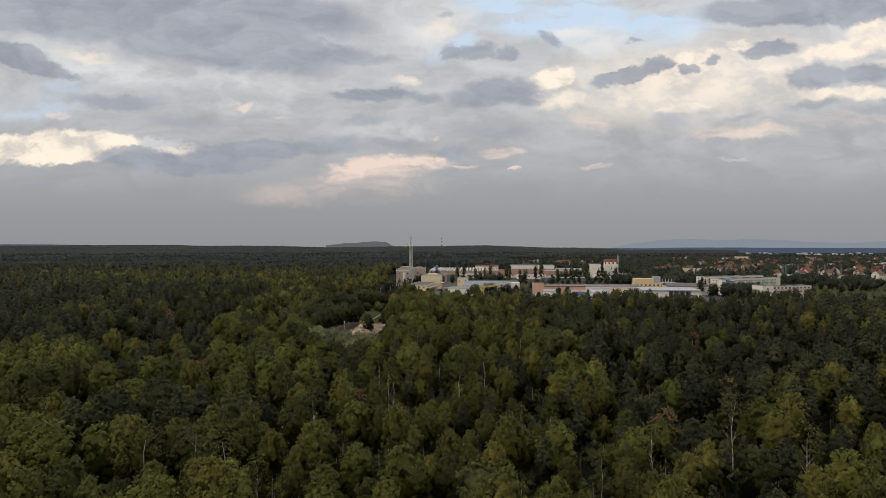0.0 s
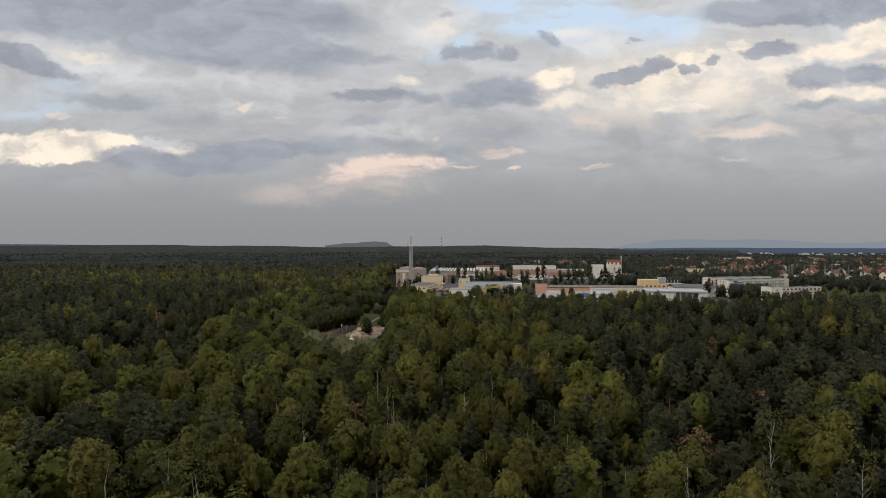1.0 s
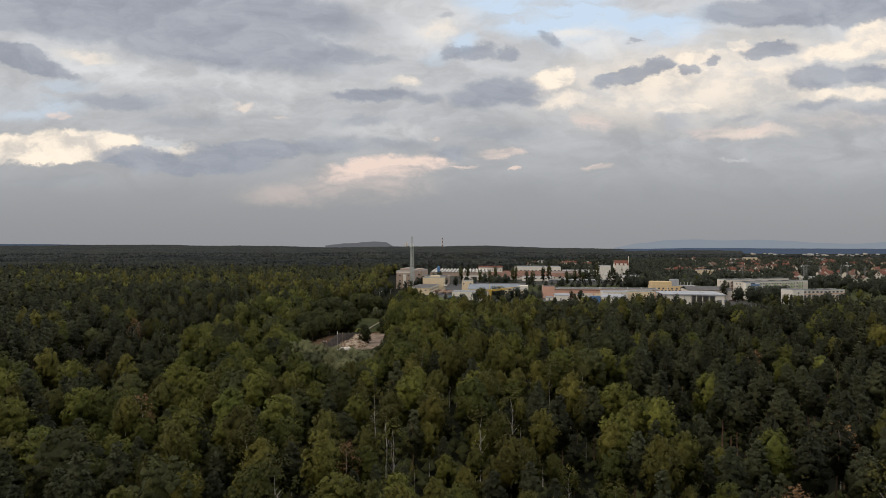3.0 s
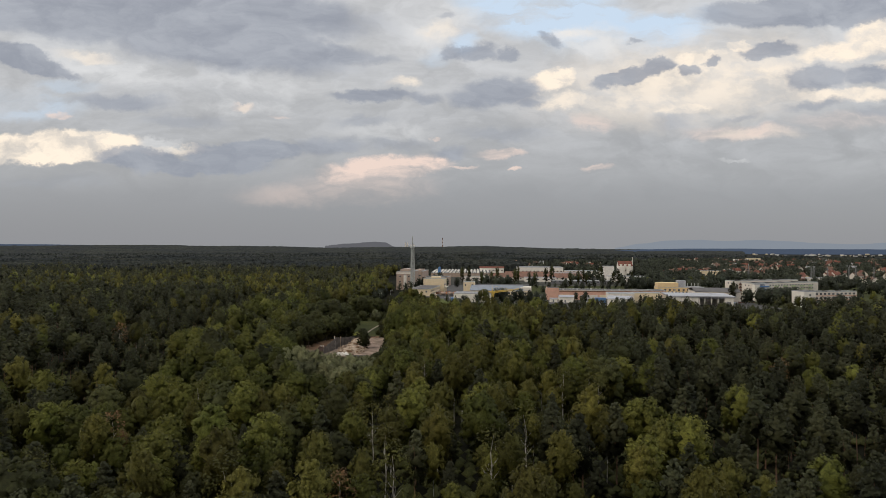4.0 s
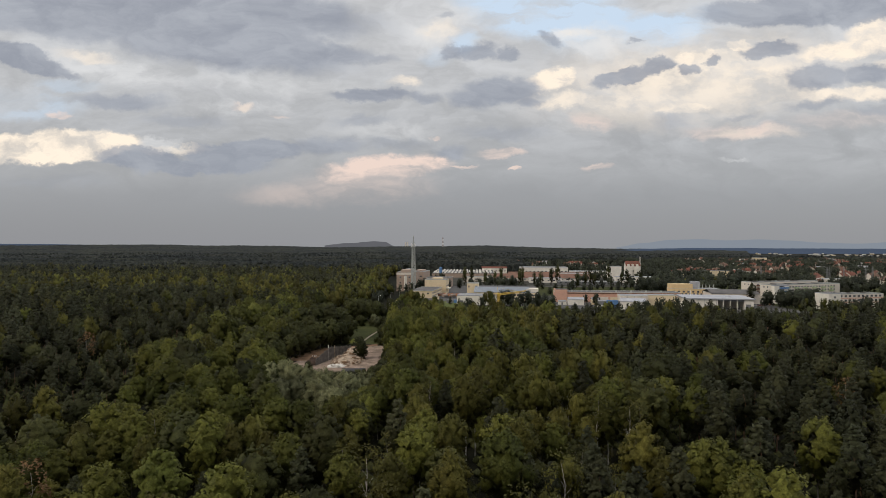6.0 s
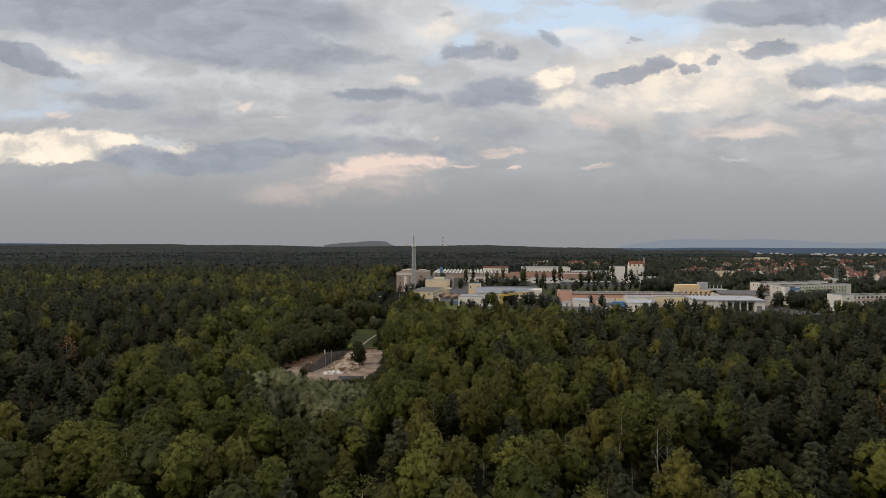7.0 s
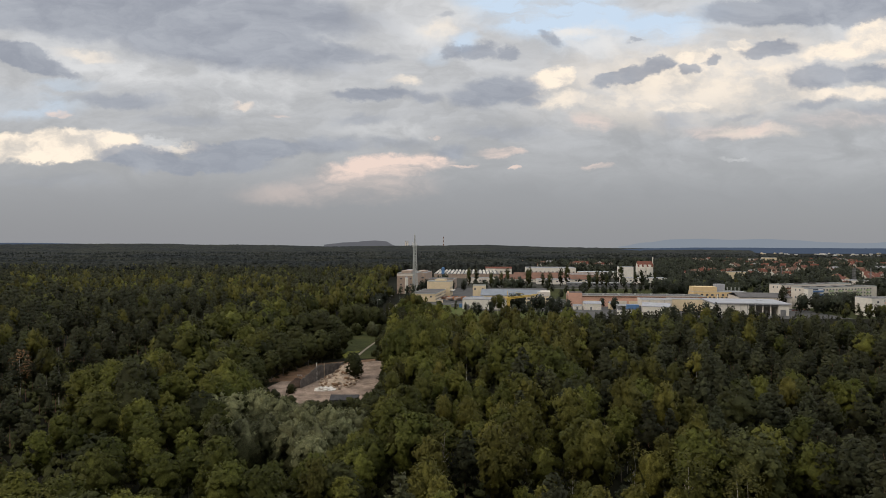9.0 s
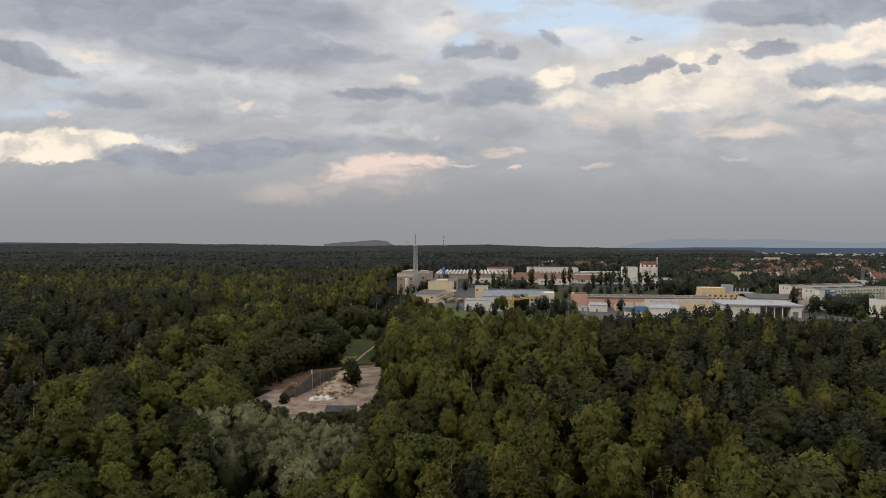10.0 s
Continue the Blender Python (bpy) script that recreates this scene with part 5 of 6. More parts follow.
def car_mesh_parts(ob, paint):
    bm = bmesh.new()
    box(bm, -2.1, -0.85, 0.35, 2.1, 0.85, 0.95, 0, 0.12)
    part("body", bm, paint, ob)
    bm = bmesh.new()
    vs = [bm.verts.new(p) for p in ((-1.5, -0.78, 0.93), (1.2, -0.78, 0.93), (1.2, 0.78, 0.93), (-1.5, 0.78, 0.93),
                                    (-1.0, -0.65, 1.45), (0.5, -0.65, 1.45), (0.5, 0.65, 1.45), (-1.0, 0.65, 1.45))]
    for q in ((4, 5, 6, 7), (0, 1, 5, 4), (1, 2, 6, 5), (2, 3, 7, 6), (3, 0, 4, 7), (3, 2, 1, 0)):
        bm.faces.new([vs[i] for i in q])
    part("cabin", bm, GLASS, ob)
    for wx in (-1.3, 1.3):
        for s in (-1, 1):
            tyre = part("wheel", bar(bmesh.new(), (wx, s * 0.65, 0.32), (wx, s * 0.88, 0.32), 0.32, 0.32, 10), GREYBOX, ob)
            part("rim", bar(bmesh.new(), (wx, s * 0.7, 0.32), (wx, s * 0.9, 0.32), 0.19, 0.19, 8), STEEL, tyre)


def park_cars():
    rng = random.Random(4)
    paints = {"white": WHITEROOF, "silver": STEEL, "red": REDROOF, "blue": BLUE, "dark grey": GREYBOX}
    made = {}
    spots = [(70 + 0.1 * k, 596 + 3.2 * k, 2) for k in range(9)] + [(79, 598 + 3.2 * k, 182) for k in range(8)]
    spots += [(230 + 3 * k, 566 + 0.7 * k, 100) for k in range(7)] + [(262 + 3.2 * k, 574 + k, 108) for k in range(8)]
    spots += [(0 + 3.1 * k, 668, 80) for k in range(3)]
    for x, y, turn in spots:
        if rng.random() < 0.25:
            continue
        colour = rng.choice(list(paints))
        m = pose(x, y, 0.12, 0, 0, turn + rng.uniform(-3, 3))
        if colour in made:
            copy_thing(made[colour], m)
        else:
            made[colour] = thing("car", m, colour + " car parked on the asphalt", "car", "parked cars")
            car_mesh_parts(made[colour], paints[colour])


park_cars()


def container(x, y, rot, mat, label, w=6.1, d=2.4, h=2.6):
    ob = thing("container", pose(x, y, 0.07, 0, 0, rot), label, "container")
    part("body", box(bmesh.new(), 0, 0, 0.1, w, d, h, 0, 0.05), mat, ob)
    for k in range(5):
        part("rib", box(bmesh.new(), 0.5 + k * (w - 1) / 4 - 0.06, -0.06, 0.2, 0.5 + k * (w - 1) / 4 + 0.06, 0, h - 0.1), mat, ob)


container(-3.5, 588, -5, GREYBOX, "grey steel container on the lawn's edge", 5, 2.4)
container(2.2, 587, -5, BLUE, "dull blue steel container on the lawn's edge", 5, 2.4)
container(117, 556, -5, BLUE, "blue steel container between the sheds", 8, 4, 5.2)


def lattice(ob, name, a, b, half0, half1, bays, r, mat, legs=4):
    """A lattice mast between two points, with legs and cross braces."""
    a, b = Vector(a), Vector(b)
    turn = (b - a).to_track_quat("Z", "Y")
    corner = lambda f, k: a.lerp(b, f) + turn @ Vector((math.cos(k * math.tau / legs + 0.785), math.sin(k * math.tau / legs + 0.785), 0)) * (half0 + (half1 - half0) * f) * 1.414
    for k in range(legs):
        part("leg", bar(bmesh.new(), corner(0, k), corner(1, k), r, r, 5), mat, ob)
    bm = bmesh.new()
    for i in range(bays):
        f, g = i / bays, (i + 1) / bays
        for k in range(legs):
            bar(bm, corner(f, k), corner(g, (k + 1) % legs), r * 0.55, r * 0.55, 4)
            bar(bm, corner(f, (k + 1) % legs), corner(g, k), r * 0.55, r * 0.55, 4)
            bar(bm, corner(g, k), corner(g, (k + 1) % legs), r * 0.5, r * 0.5, 4)
    part(name, bm, mat, ob)


def tower_crane():
    ob = thing("tower_crane", pose(35, 553, 0.05, 0, 0, 15), "small yellow tower crane with a level jib", "crane")
    part("base", box(bmesh.new(), -1.6, -1.6, 0, 1.6, 1.6, 0.9), GREYBOX, ob)
    lattice(ob, "mast", (0, 0, 0.8), (0, 0, 9.8), 0.75, 0.75, 8, 0.16, YELLOW)
    part("cab", box(bmesh.new(), -0.9, -1.0, 8.4, 1.3, 1.0, 10.6, 0, 0.1), YELLOW, ob)
    lattice(ob, "jib", (0, 0, 9.8), (23, 2, 11.8), 0.6, 0.4, 14, 0.13, YELLOW)
    lattice(ob, "counter_jib", (0, 0, 9.8), (-4.2, -0.3, 9.8), 0.6, 0.6, 3, 0.13, YELLOW)
    part("apex", bar(bmesh.new(), (0, 0, 9.8), (-0.8, 0, 15.2), 0.28, 0.12, 6), YELLOW, ob)
    part("tie", bar(bmesh.new(), (-0.8, 0, 15), (15, 1.3, 11.8), 0.06, 0.06, 4), YELLOW, ob)
    part("counterweight", box(bmesh.new(), -4.4, -1, 8.0, -3.0, 1, 10), GREYBOX, ob)


tower_crane()

# -- the pink hall and the sheds before it
pink = flat_building("pink_hall", "long salmon-pink works hall with cream panels", 85.5, 600, -5.5, 100, 20, 8.0, PINK, DARKROOF, 0.4)
add_box(pink, "head_block", 0, -0.6, 0, 10, 14, 10.2, PINK, "taller pink end block")
for k in range(8):
    add_box(pink, "panel", 11.5 + 11 * k, -0.12, 0.6, 20.9 + 11 * k, 0, 4.4, (CREAM, OFFWHITE, PINK)[(k * 2) % 3], "plain wall panel between piers")
    add_box(pink, "pier", 20.9 + 11 * k, -0.25, 0, 21.6 + 11 * k, 0, 7.9, PINK)
add_box(pink, "fascia", 10, -0.3, 7.0, 100, 0, 7.7, RUST, "rusty metal strip under the roof edge")
add_box(pink, "railing", 0.2, -0.4, 10.2, 9.8, -0.3, 11.2, GREYBOX, "grey roof railing")
for k in range(7):
    add_box(pink, "roof_vent", 14 + 12 * k, 8, 8.1, 15.2 + 12 * k, 9.2, 9.3, STEEL)
hut(91, 572, 12, 9, 4.4, WHITE, WHITEROOF, "white shed with a pale roof beside the pink hall", rot=-5)
hut(84, 575, 6, 5, 2.6, WHITE, GREYROOF, "low white lean-to beside the car park", rot=-5)
hut(110, 574, 6, 9, 4.0, CREAM, GREYROOF, "small cream shed before the pink hall", rot=-5)
low = flat_building("garage_row", "low grey garages behind the trees", 112, 560, -5, 17, 9, 4.2, GREYBOX, GREYROOF, 0.2)
panels = flat_building("panel_hall", "plain pale grey panel hall", 127, 556, -8, 20, 18, 8.6, OFFWHITE, GREYROOF, 0.2)
for k in range(3):
    add_box(panels, "joint", 5 * k + 4.9, -0.05, 0, 5 * k + 5.1, 0, 8.6, GREYROOF)
white_shed = thing("white_hall", pose(121, 536, 0.07, 0, 0, -20), "white sheet-clad hall with a pitched white roof", "building")
part("wall", gable_wall(17, 17, 6.2, 1.8), WHITE, white_shed)
part("roof", gable(bmesh.new(), 17, 17, 6.2, 1.8), WHITEROOF, white_shed)
glaze(white_shed, 17, 17, "w", 3.0, 5, 1.6, 1.6)
glaze(white_shed, 17, 17, "w", 0.6, 5, 1.6, 1.6)
block = flat_building("annex", "small cream annex beside the panel hall", 150, 566, -6, 22, 12, 8.2, CREAM, GREYROOF, 0.3)
shed = flat_building("kiosk", "low white kiosk with a dark roof", 106, 538, -6, 11, 6, 3.4, WHITE, DARKROOF, 0.2)
glaze(shed, 11, 6, "s", 1.2, 4, 1.6, 1.4)

# -- the white hall with its open bay
market = thing("open_hall", pose(171.5, 544, 0.07, 0, 0, -10), "white hall with a wide pale roof and an open bay", "building")
add_box(market, "wall", 0, 0, -0.2, 22, 34, 7.3, WHITE)
add_box(market, "wall", 22, 14, -0.2, 46.5, 34, 7.3, OFFWHITE, "tan back wall of the open bay")
add_box(market, "wall", 40, 0, -0.2, 46.5, 14, 7.3, WHITE)
add_box(market, "roof", -1, -1, 7.3, 47.5, 35, 8.1, WHITEROOF, "broad pale grey sheet roof")
for k in range(3):
    add_box(market, "column", 25.5 + 4.8 * k, 0.1, 0, 26.0 + 4.8 * k, 0.9, 7.3, WHITE)
for k in range(5):
    add_box(market, "joint", 4.2 * k + 4.1, -0.06, 0, 4.2 * k + 4.3, 0, 7.3, GREYROOF)
add_box(market, "door", 41.2, -0.06, 0, 44.6, 0.0, 4.0, GREYBOX, "dark roller door")
add_box(market, "beam", 22, 0.2, 6.1, 40, 0.8, 7.2, GREYBOX)
part("dome", bar(bmesh.new(), (34, 20, 8.1), (34, 20, 8.9), 2.4, 1.4, 20), WHITEROOF, market, "low white roof dome")
add_box(market, "chimney", 8, 24, 8.1, 8.1, 25.2, 12.0, WHITE)
darkhall = flat_building("dark_roof_hall", "wide hall with a grey shingled roof behind the open hall", 208, 586, -10, 36, 30, 8.0, OFFWHITE, DARKROOF, 0.2)
part("roof_slope", gable(bmesh.new(), 36, 30, 8.1, 2.4), DARKROOF, darkhall)

yellow = flat_building("yellow_building", "ochre yellow office building in two heights", 189, 622, -6, 40, 16, 9.2, OCHRE, GREYROOF, 0.3)
add_box(yellow, "upper_storey", 0, 2, 9.2, 18, 14, 13.2, OCHRE)
glaze(yellow, 40, 16, "s", 4.5, 12, 1.6, 1.2, 2)
add_box(yellow, "penthouse", 19, 8, 9.2, 26, 15, 15.0, WHITEROOF, "white plant room")
glaze(yellow, 40, 16, "s", 6.2, 10, 1.8, 1.6)
glaze(yellow, 40, 16, "s", 2.8, 10, 1.8, 1.6)
for k in range(5):
    add_box(yellow, "roof_vent", 24 + 3 * k, 6, 9.3, 24.5 + 3 * k, 6.5, 12.8, STEEL)


# -- the apartment blocks
def slab(x, y, rot, w, d, h, floors, accent, words, columns):
    ob = flat_building("apartment_block", "pale five-storey apartment block with " + words, x, y, rot, w, d, h, OFFWHITE, DARKROOF, 0.5, "apartment block")
    step = (h - 1.0) / floors
    for level in range(floors):
        z = 0.8 + level * step
        glaze(ob, w, d, "s", z + 0.6, columns, 1.5, 1.25, 5.5)
        for k in range(0, columns, 3):
            at = 5.0 + (w - 11 - 1.8) * (k / (columns - 1))
            add_box(ob, "balcony", at - 0.4, -1.3, z - 0.15, at + 3.4, 0, z + 1.0, accent, "coloured balcony front")
        if level % 2 == 0:
            glaze(ob, w, d, "w", z + 0.5, 2, 1.2, 1.4, 3.5)
    for k in range(4):
        add_box(ob, "roof_house", 6 + k * (w - 14) / 4, 4, h + 0.1, 10 + k * (w - 14) / 4, 8, h + 0.9, DARKROOF)
    return ob


slab(257.6, 589, 18, 72, 12, 14.6, 5, GREEN, "green balconies", 20)
slab(254, 614, 18, 72, 12, 15.2, 5, RUST, "reddish balconies", 20)
lift = flat_building("apartment_end", "white gable block with stacked blue balconies", 257.9, 585.4, 18, 15, 3.4, 14.2, WHITE, DARKROOF, 0.4, "apartment block")
for level in range(5):
    add_box(lift, "balcony", 5.0, -1.2, 0.9 + level * 2.75, 14.0, 0, 2.0 + level * 2.75, BLUE, "blue balcony front")
    glaze(lift, 15, 3.4, "s", 2.1 + level * 2.75, 4, 1.5, 1.2, 5.0)
nearer = flat_building("apartment_block", "white apartment block with a pinkish long side", 270, 534, 12, 10, 13, 11.8, WHITE, DARKROOF, 0.4, "apartment block")
glaze(nearer, 10, 13, "s", 8.6, 1, 1.4, 1.5)
glaze(nearer, 10, 13, "s", 5.4, 1, 1.4, 1.5)
longer = flat_building("apartment_block", "long low apartment block with pinkish bands and grey roof edge", 280, 545, 12, 44, 12, 10.6, OFFWHITE, DARKROOF, 0.5, "apartment block")
for level in range(3):
    add_box(longer, "band", 0, -0.12, 1.0 + 3.2 * level, 44, 0, 1.7 + 3.2 * level, PINK)
    glaze(longer, 44, 12, "s", 2.1 + 3.2 * level, 11, 2.0, 1.5, 2)
for k in range(3):
    add_box(longer, "roof_house", 6 + 12 * k, 4, 10.7, 9 + 12 * k, 7, 11.5, DARKROOF)

# -- the plant with its mast
plant = flat_building("boiler_plant", "tall dull brick boiler plant", -53, 716, -8, 17, 36, 19.0, BRICK, GREYROOF, 0.4)
glaze(plant, 17, 36, "s", 13.5, 3, 1.8, 1.4, 3)
glaze(plant, 17, 36, "s", 8, 3, 1.8, 1.4, 3)
add_box(plant, "roof_band", -0.1, -0.12, 16.6, 17.1, 0, 18.4, OFFWHITE, "pale band under the roof edge")
turbine = flat_building("turbine_hall", "dull brick hall with a grey roof behind the boiler plant", -51, 762, -8, 24, 42, 17.5, BRICK, GREYROOF, 0.4)
add_box(turbine, "roof_house", 3, 4, 17.6, 11, 20, 20.4, GREYROOF, "grey sheet roof house")
add_box(turbine, "roof_house", 14, 8, 17.6, 21, 34, 19.2, BRICK)
glaze(turbine, 24, 42, "s", 12, 5, 2.2, 1.6, 2)
side_hall = flat_building("coal_shed", "low brick shed with a dark roof beside the boiler plant", -25, 772, -8, 26, 30, 10.5, BRICK, DARKROOF, 0.3)
glaze(side_hall, 26, 30, "s", 6, 6, 2.2, 1.6, 2)
add_box(plant, "roof_house", 3, 6, 19.1, 12, 26, 21.4, BRICK)
add_box(plant, "conveyor", 15.5, -0.4, 9, 16.7, 0, 18, GREYBOX, "grey steel duct")
silo = thing("white_silo", pose(-43.5, 708, 0.07), "slim white silo in front of the boiler plant", "silo")
part("shell", bar(bmesh.new(), (0, 0, 0), (0, 0, 15.5), 1.5, 1.5, 16), WHITE, silo)
part("cap", bar(bmesh.new(), (0, 0, 15.5), (0, 0, 16.6), 1.55, 0.3, 16), GREYROOF, silo)
mast = thing("radio_mast", pose(-35.5, 700, 0.07), "pale steel lattice radio mast with antennas", "mast")
lattice(mast, "bracing", (0, 0, 0), (0, 0, 45), 2.0, 1.1, 18, 0.34, STEEL, 3)
part("platform", bar(bmesh.new(), (0, 0, 44.2), (0, 0, 45.4), 2.2, 2.2, 12), STEEL, mast)
part("pole", bar(bmesh.new(), (0, 0, 45), (0, 0, 56), 0.5, 0.28, 8), STEEL, mast)
for k in range(6):
    a = k * 1.047
    part("antenna", box(bmesh.new(), 1.9 * math.cos(a) - 0.2, 1.9 * math.sin(a) - 0.2, 45 + (k % 2), 1.9 * math.cos(a) + 0.2, 1.9 * math.sin(a) + 0.2, 47.2 + (k % 2)), WHITE, mast)
for k in range(3):
    part("antenna", box(bmesh.new(), -0.6, -0.6, 48.5 + 2.4 * k, 0.6, 0.6, 50 + 2.4 * k), STEEL, mast)


# -- the old works behind: saw-tooth roofs, long halls, tanks
def sawtooth(x, y, rot, w, d, bays):
    ob = thing("sawtooth_hall", pose(x, y, 0.07, 0, 0, rot), "grey factory hall with rows of white skylight roofs", "factory")
    part("wall", box(bmesh.new(), 0, 0, -0.2, w, d, 5.8), BRICK, ob)
    part("roof", box(bmesh.new(), -0.3, -0.3, 5.8, w + 0.3, d + 0.3, 6.0), DARKROOF, ob)
    for row in range(6):
        for k in range(bays):
            bm = bmesh.new()
            x0, x1 = k * w / bays, (k + 0.66) * w / bays
            y0 = row * d / 6 + 1
            vs = [bm.verts.new(p) for p in ((x0, y0, 6), (x1, y0, 6), (x1, y0 + d / 6 - 8, 6), (x0, y0 + d / 6 - 8, 6), ((x0 + x1) / 2, y0, 7.9), ((x0 + x1) / 2, y0 + d / 6 - 8, 7.9))]
            for q in ((0, 1, 4), (2, 3, 5), (1, 2, 5, 4), (3, 0, 4, 5), (3, 2, 1, 0)):
                bm.faces.new([vs[i] for i in q])
            part("skylight", bm, WHITE if (k + row) % 4 else STEEL, ob)
    return ob


sawtooth(-22, 984, -3, 88, 126, 17)
tank = thing("blue_tank", pose(-9.7, 985, 0.07), "tall pale blue storage tank", "tank")
part("shell", bar(bmesh.new(), (0, 0, 0), (0, 0, 14), 2.1, 2.1, 16), BLUE, tank)
part("cap", bar(bmesh.new(), (0, 0, 14), (0, 0, 15), 2.1, 0.6, 16), BLUE, tank)
for nm, words, x, y, w, d, h, wall, roof in (
        ("long_hall", "long low hall with a rust-brown roof", 60, 900, 120, 30, 6.5, OFFWHITE, RUST),
        ("long_hall", "long rust-roofed store hall", 84, 955, 110, 26, 7.5, RUST, RUST),
        ("white_long_hall", "long white hall with a grey roof edge", 112, 1050, 72, 40, 12.0, WHITE, GREYROOF),
        ("low_hall", "low pale hall between the old works", 180, 1000, 60, 30, 8.0, OFFWHITE, WHITEROOF),
        ("low_hall", "low grey hall before the church", 150, 930, 50, 26, 8.0, BRICK, GREYROOF),
        ("white_store", "white storehouse with a blue door", 100, 860, 40, 20, 5.5, WHITE, GREYROOF),
        ("white_store", "white storehouse below the silo", 208, 866, 46, 18, 7.0, WHITE, WHITEROOF),
        ("low_hall", "low grey shed at the works road", 128, 820, 70, 14, 4.0, GREYBOX, GREYROOF),
        ("low_hall", "pale low depot building", 20, 880, 36, 14, 6.0, OFFWHITE, GREYROOF),
        ("red_house_row", "row of low houses with red roofs at the wood's edge", 56, 1098, 40, 14, 15.0, WHITE, REDROOF),
        ("ochre_building", "ochre flat-roofed building among the houses", 362, 950, 26, 16, 11.0, CREAM, DARKROOF),
        ("apartment_far", "orange and white apartment block beyond the houses", 770, 1660, 30, 16, 15.0, CREAM, DARKROOF),
        ("apartment_far", "white end block of the far apartments", 735, 1655, 34, 16, 12.0, WHITE, DARKROOF),
        ("white_store", "white store with a vaulted look beyond the blocks", 420, 790, 22, 16, 9.0, WHITE, WHITEROOF),
        ("low_hall", "long pale depot with dark roof among the trees", 640, 760, 120, 30, 7.0, OFFWHITE, DARKROOF)):
    if roof in (RUST, REDROOF):
        h = h * 0.6
        b = thing(nm, pose(x, y, 0.07, 0, 0, -5), words, "building")
        part("wall", gable_wall(w, d, h, d * 0.17), wall, b)
        part("roof", gable(bmesh.new(), w, d, h, d * 0.17), roof, b)
    else:
        b = flat_building(nm, words, x, y, -5, w, d, h, wall, roof, 0.3)
    glaze(b, w, d, "s", h * 0.45, max(3, int(w / 6)), 2.4, 1.4, 2, far_off=True)

white_block = flat_building("white_block", "plain white windowless block beside the red-roofed house", 206, 896, -6, 17, 15, 19.0, WHITE, GREYROOF, 0.3)
church = thing("church_hall", pose(232, 905, 0.07, 0, 0, -6), "white and brick tower house with a red pitched roof", "building")
part("wall", gable_wall(18, 16, 19, 6.5), WHITE, church)
part("roof", gable(bmesh.new(), 18, 16, 19, 6.5), REDROOF, church)
add_box(church, "front", 1, -3, 0, 7, 0, 18, WHITE, "white rendered front")
add_box(church, "front", 10, -3, 0, 16, 0, 18, WHITE, "white rendered front")
for k in range(3):
    add_box(church, "dormer", 1.5 + 5.5 * k, -0.6, 19, 4.5 + 5.5 * k, 4, 21.5, WHITE)
part("spire", bar(bmesh.new(), (19.2, 8, 0), (19.2, 8, 31), 0.9, 0.5, 8), WHITE, church)
glaze(church, 18, 16, "s", 12, 3, 1.2, 2.0, 2)


# -- small houses
def house(x, y, rot, w, d, h, steep, wall, roof, label):
    ob = thing("house", pose(x, y, 0.05, 0, 0, rot), label, "house", "houses of the town")
    part("wall", gable_wall(w, d, h, steep), wall, ob)
    part("roof", gable(bmesh.new(), w, d, h, steep), roof, ob)
    part("chimney", box(bmesh.new(), w * 0.6, d * 0.4, h + steep * 0.5, w * 0.6 + 0.9, d * 0.4 + 0.9, h + steep + 1.2), BRICK, ob)
    glaze(ob, w, d, "s", h - 2.2, 3, 1.5, 1.4, far_off=True)
    return ob


def settle_town():
    rng = random.Random(12)
    walls = ((WHITE, "white"), (CREAM, "cream"), (OFFWHITE, "pale grey"))
    roofs = ((REDROOF, "red"), (BROWNROOF, "brown"), (REDROOF, "red"), (GREYROOF, "grey"))
    stock = []
    for k in range(10):
        wall, a = walls[k % 3]
        roof, b = roofs[k % 4]
        stock.append(house(330 + 14 * k, 1010 + 9 * (k % 3), -10 + 30 * (k % 2), 12 + k % 4, 10, 6.0 + k % 3, 3.5 + 0.4 * (k % 3), wall, roof, a + " house with a " + b + " tiled roof"))
    taken = []
    tries = 0
    while len(taken) < 180 and tries < 9000:
        tries += 1
        pick = rng.random()
        if pick < 0.62:
            y = rng.uniform(1000, 1850)
            x = y * rng.uniform(0.36, 0.80)
        elif pick < 0.74:
            y = rng.uniform(1280, 1560)
            x = y * rng.uniform(0.10, 0.24)
        else:
            y = rng.uniform(760, 1020)
            x = y * rng.uniform(0.52, 0.80)
        if any((x - a) ** 2 + (y - b) ** 2 < 21 ** 2 for a, b in taken):
            continue
        taken.append((x, y))
        turn = rng.choice((-10, 80, 20, -35)) + rng.uniform(-6, 6)
        FOOTPRINTS.append((x, y, turn, 14, 10))
        copy_thing(rng.choice(stock), pose(x, y, 0.05, 0, 0, turn))
    far, pale = 0, [h for h in stock if 'grey tiled' in h['label']]
    while far < 80:
        y = rng.uniform(2250, 3450)
        x = y * rng.uniform(0.48, 0.80)
        ob = copy_thing(rng.choice(pale), pose(x, y, float(rise(np.float64(x), np.float64(y))), 0, 0, rng.uniform(-20, 20)))
        ob.scale = (rng.uniform(0.4, 1.0), 1.0, rng.uniform(0.4, 0.65))
        far += 1


settle_town()


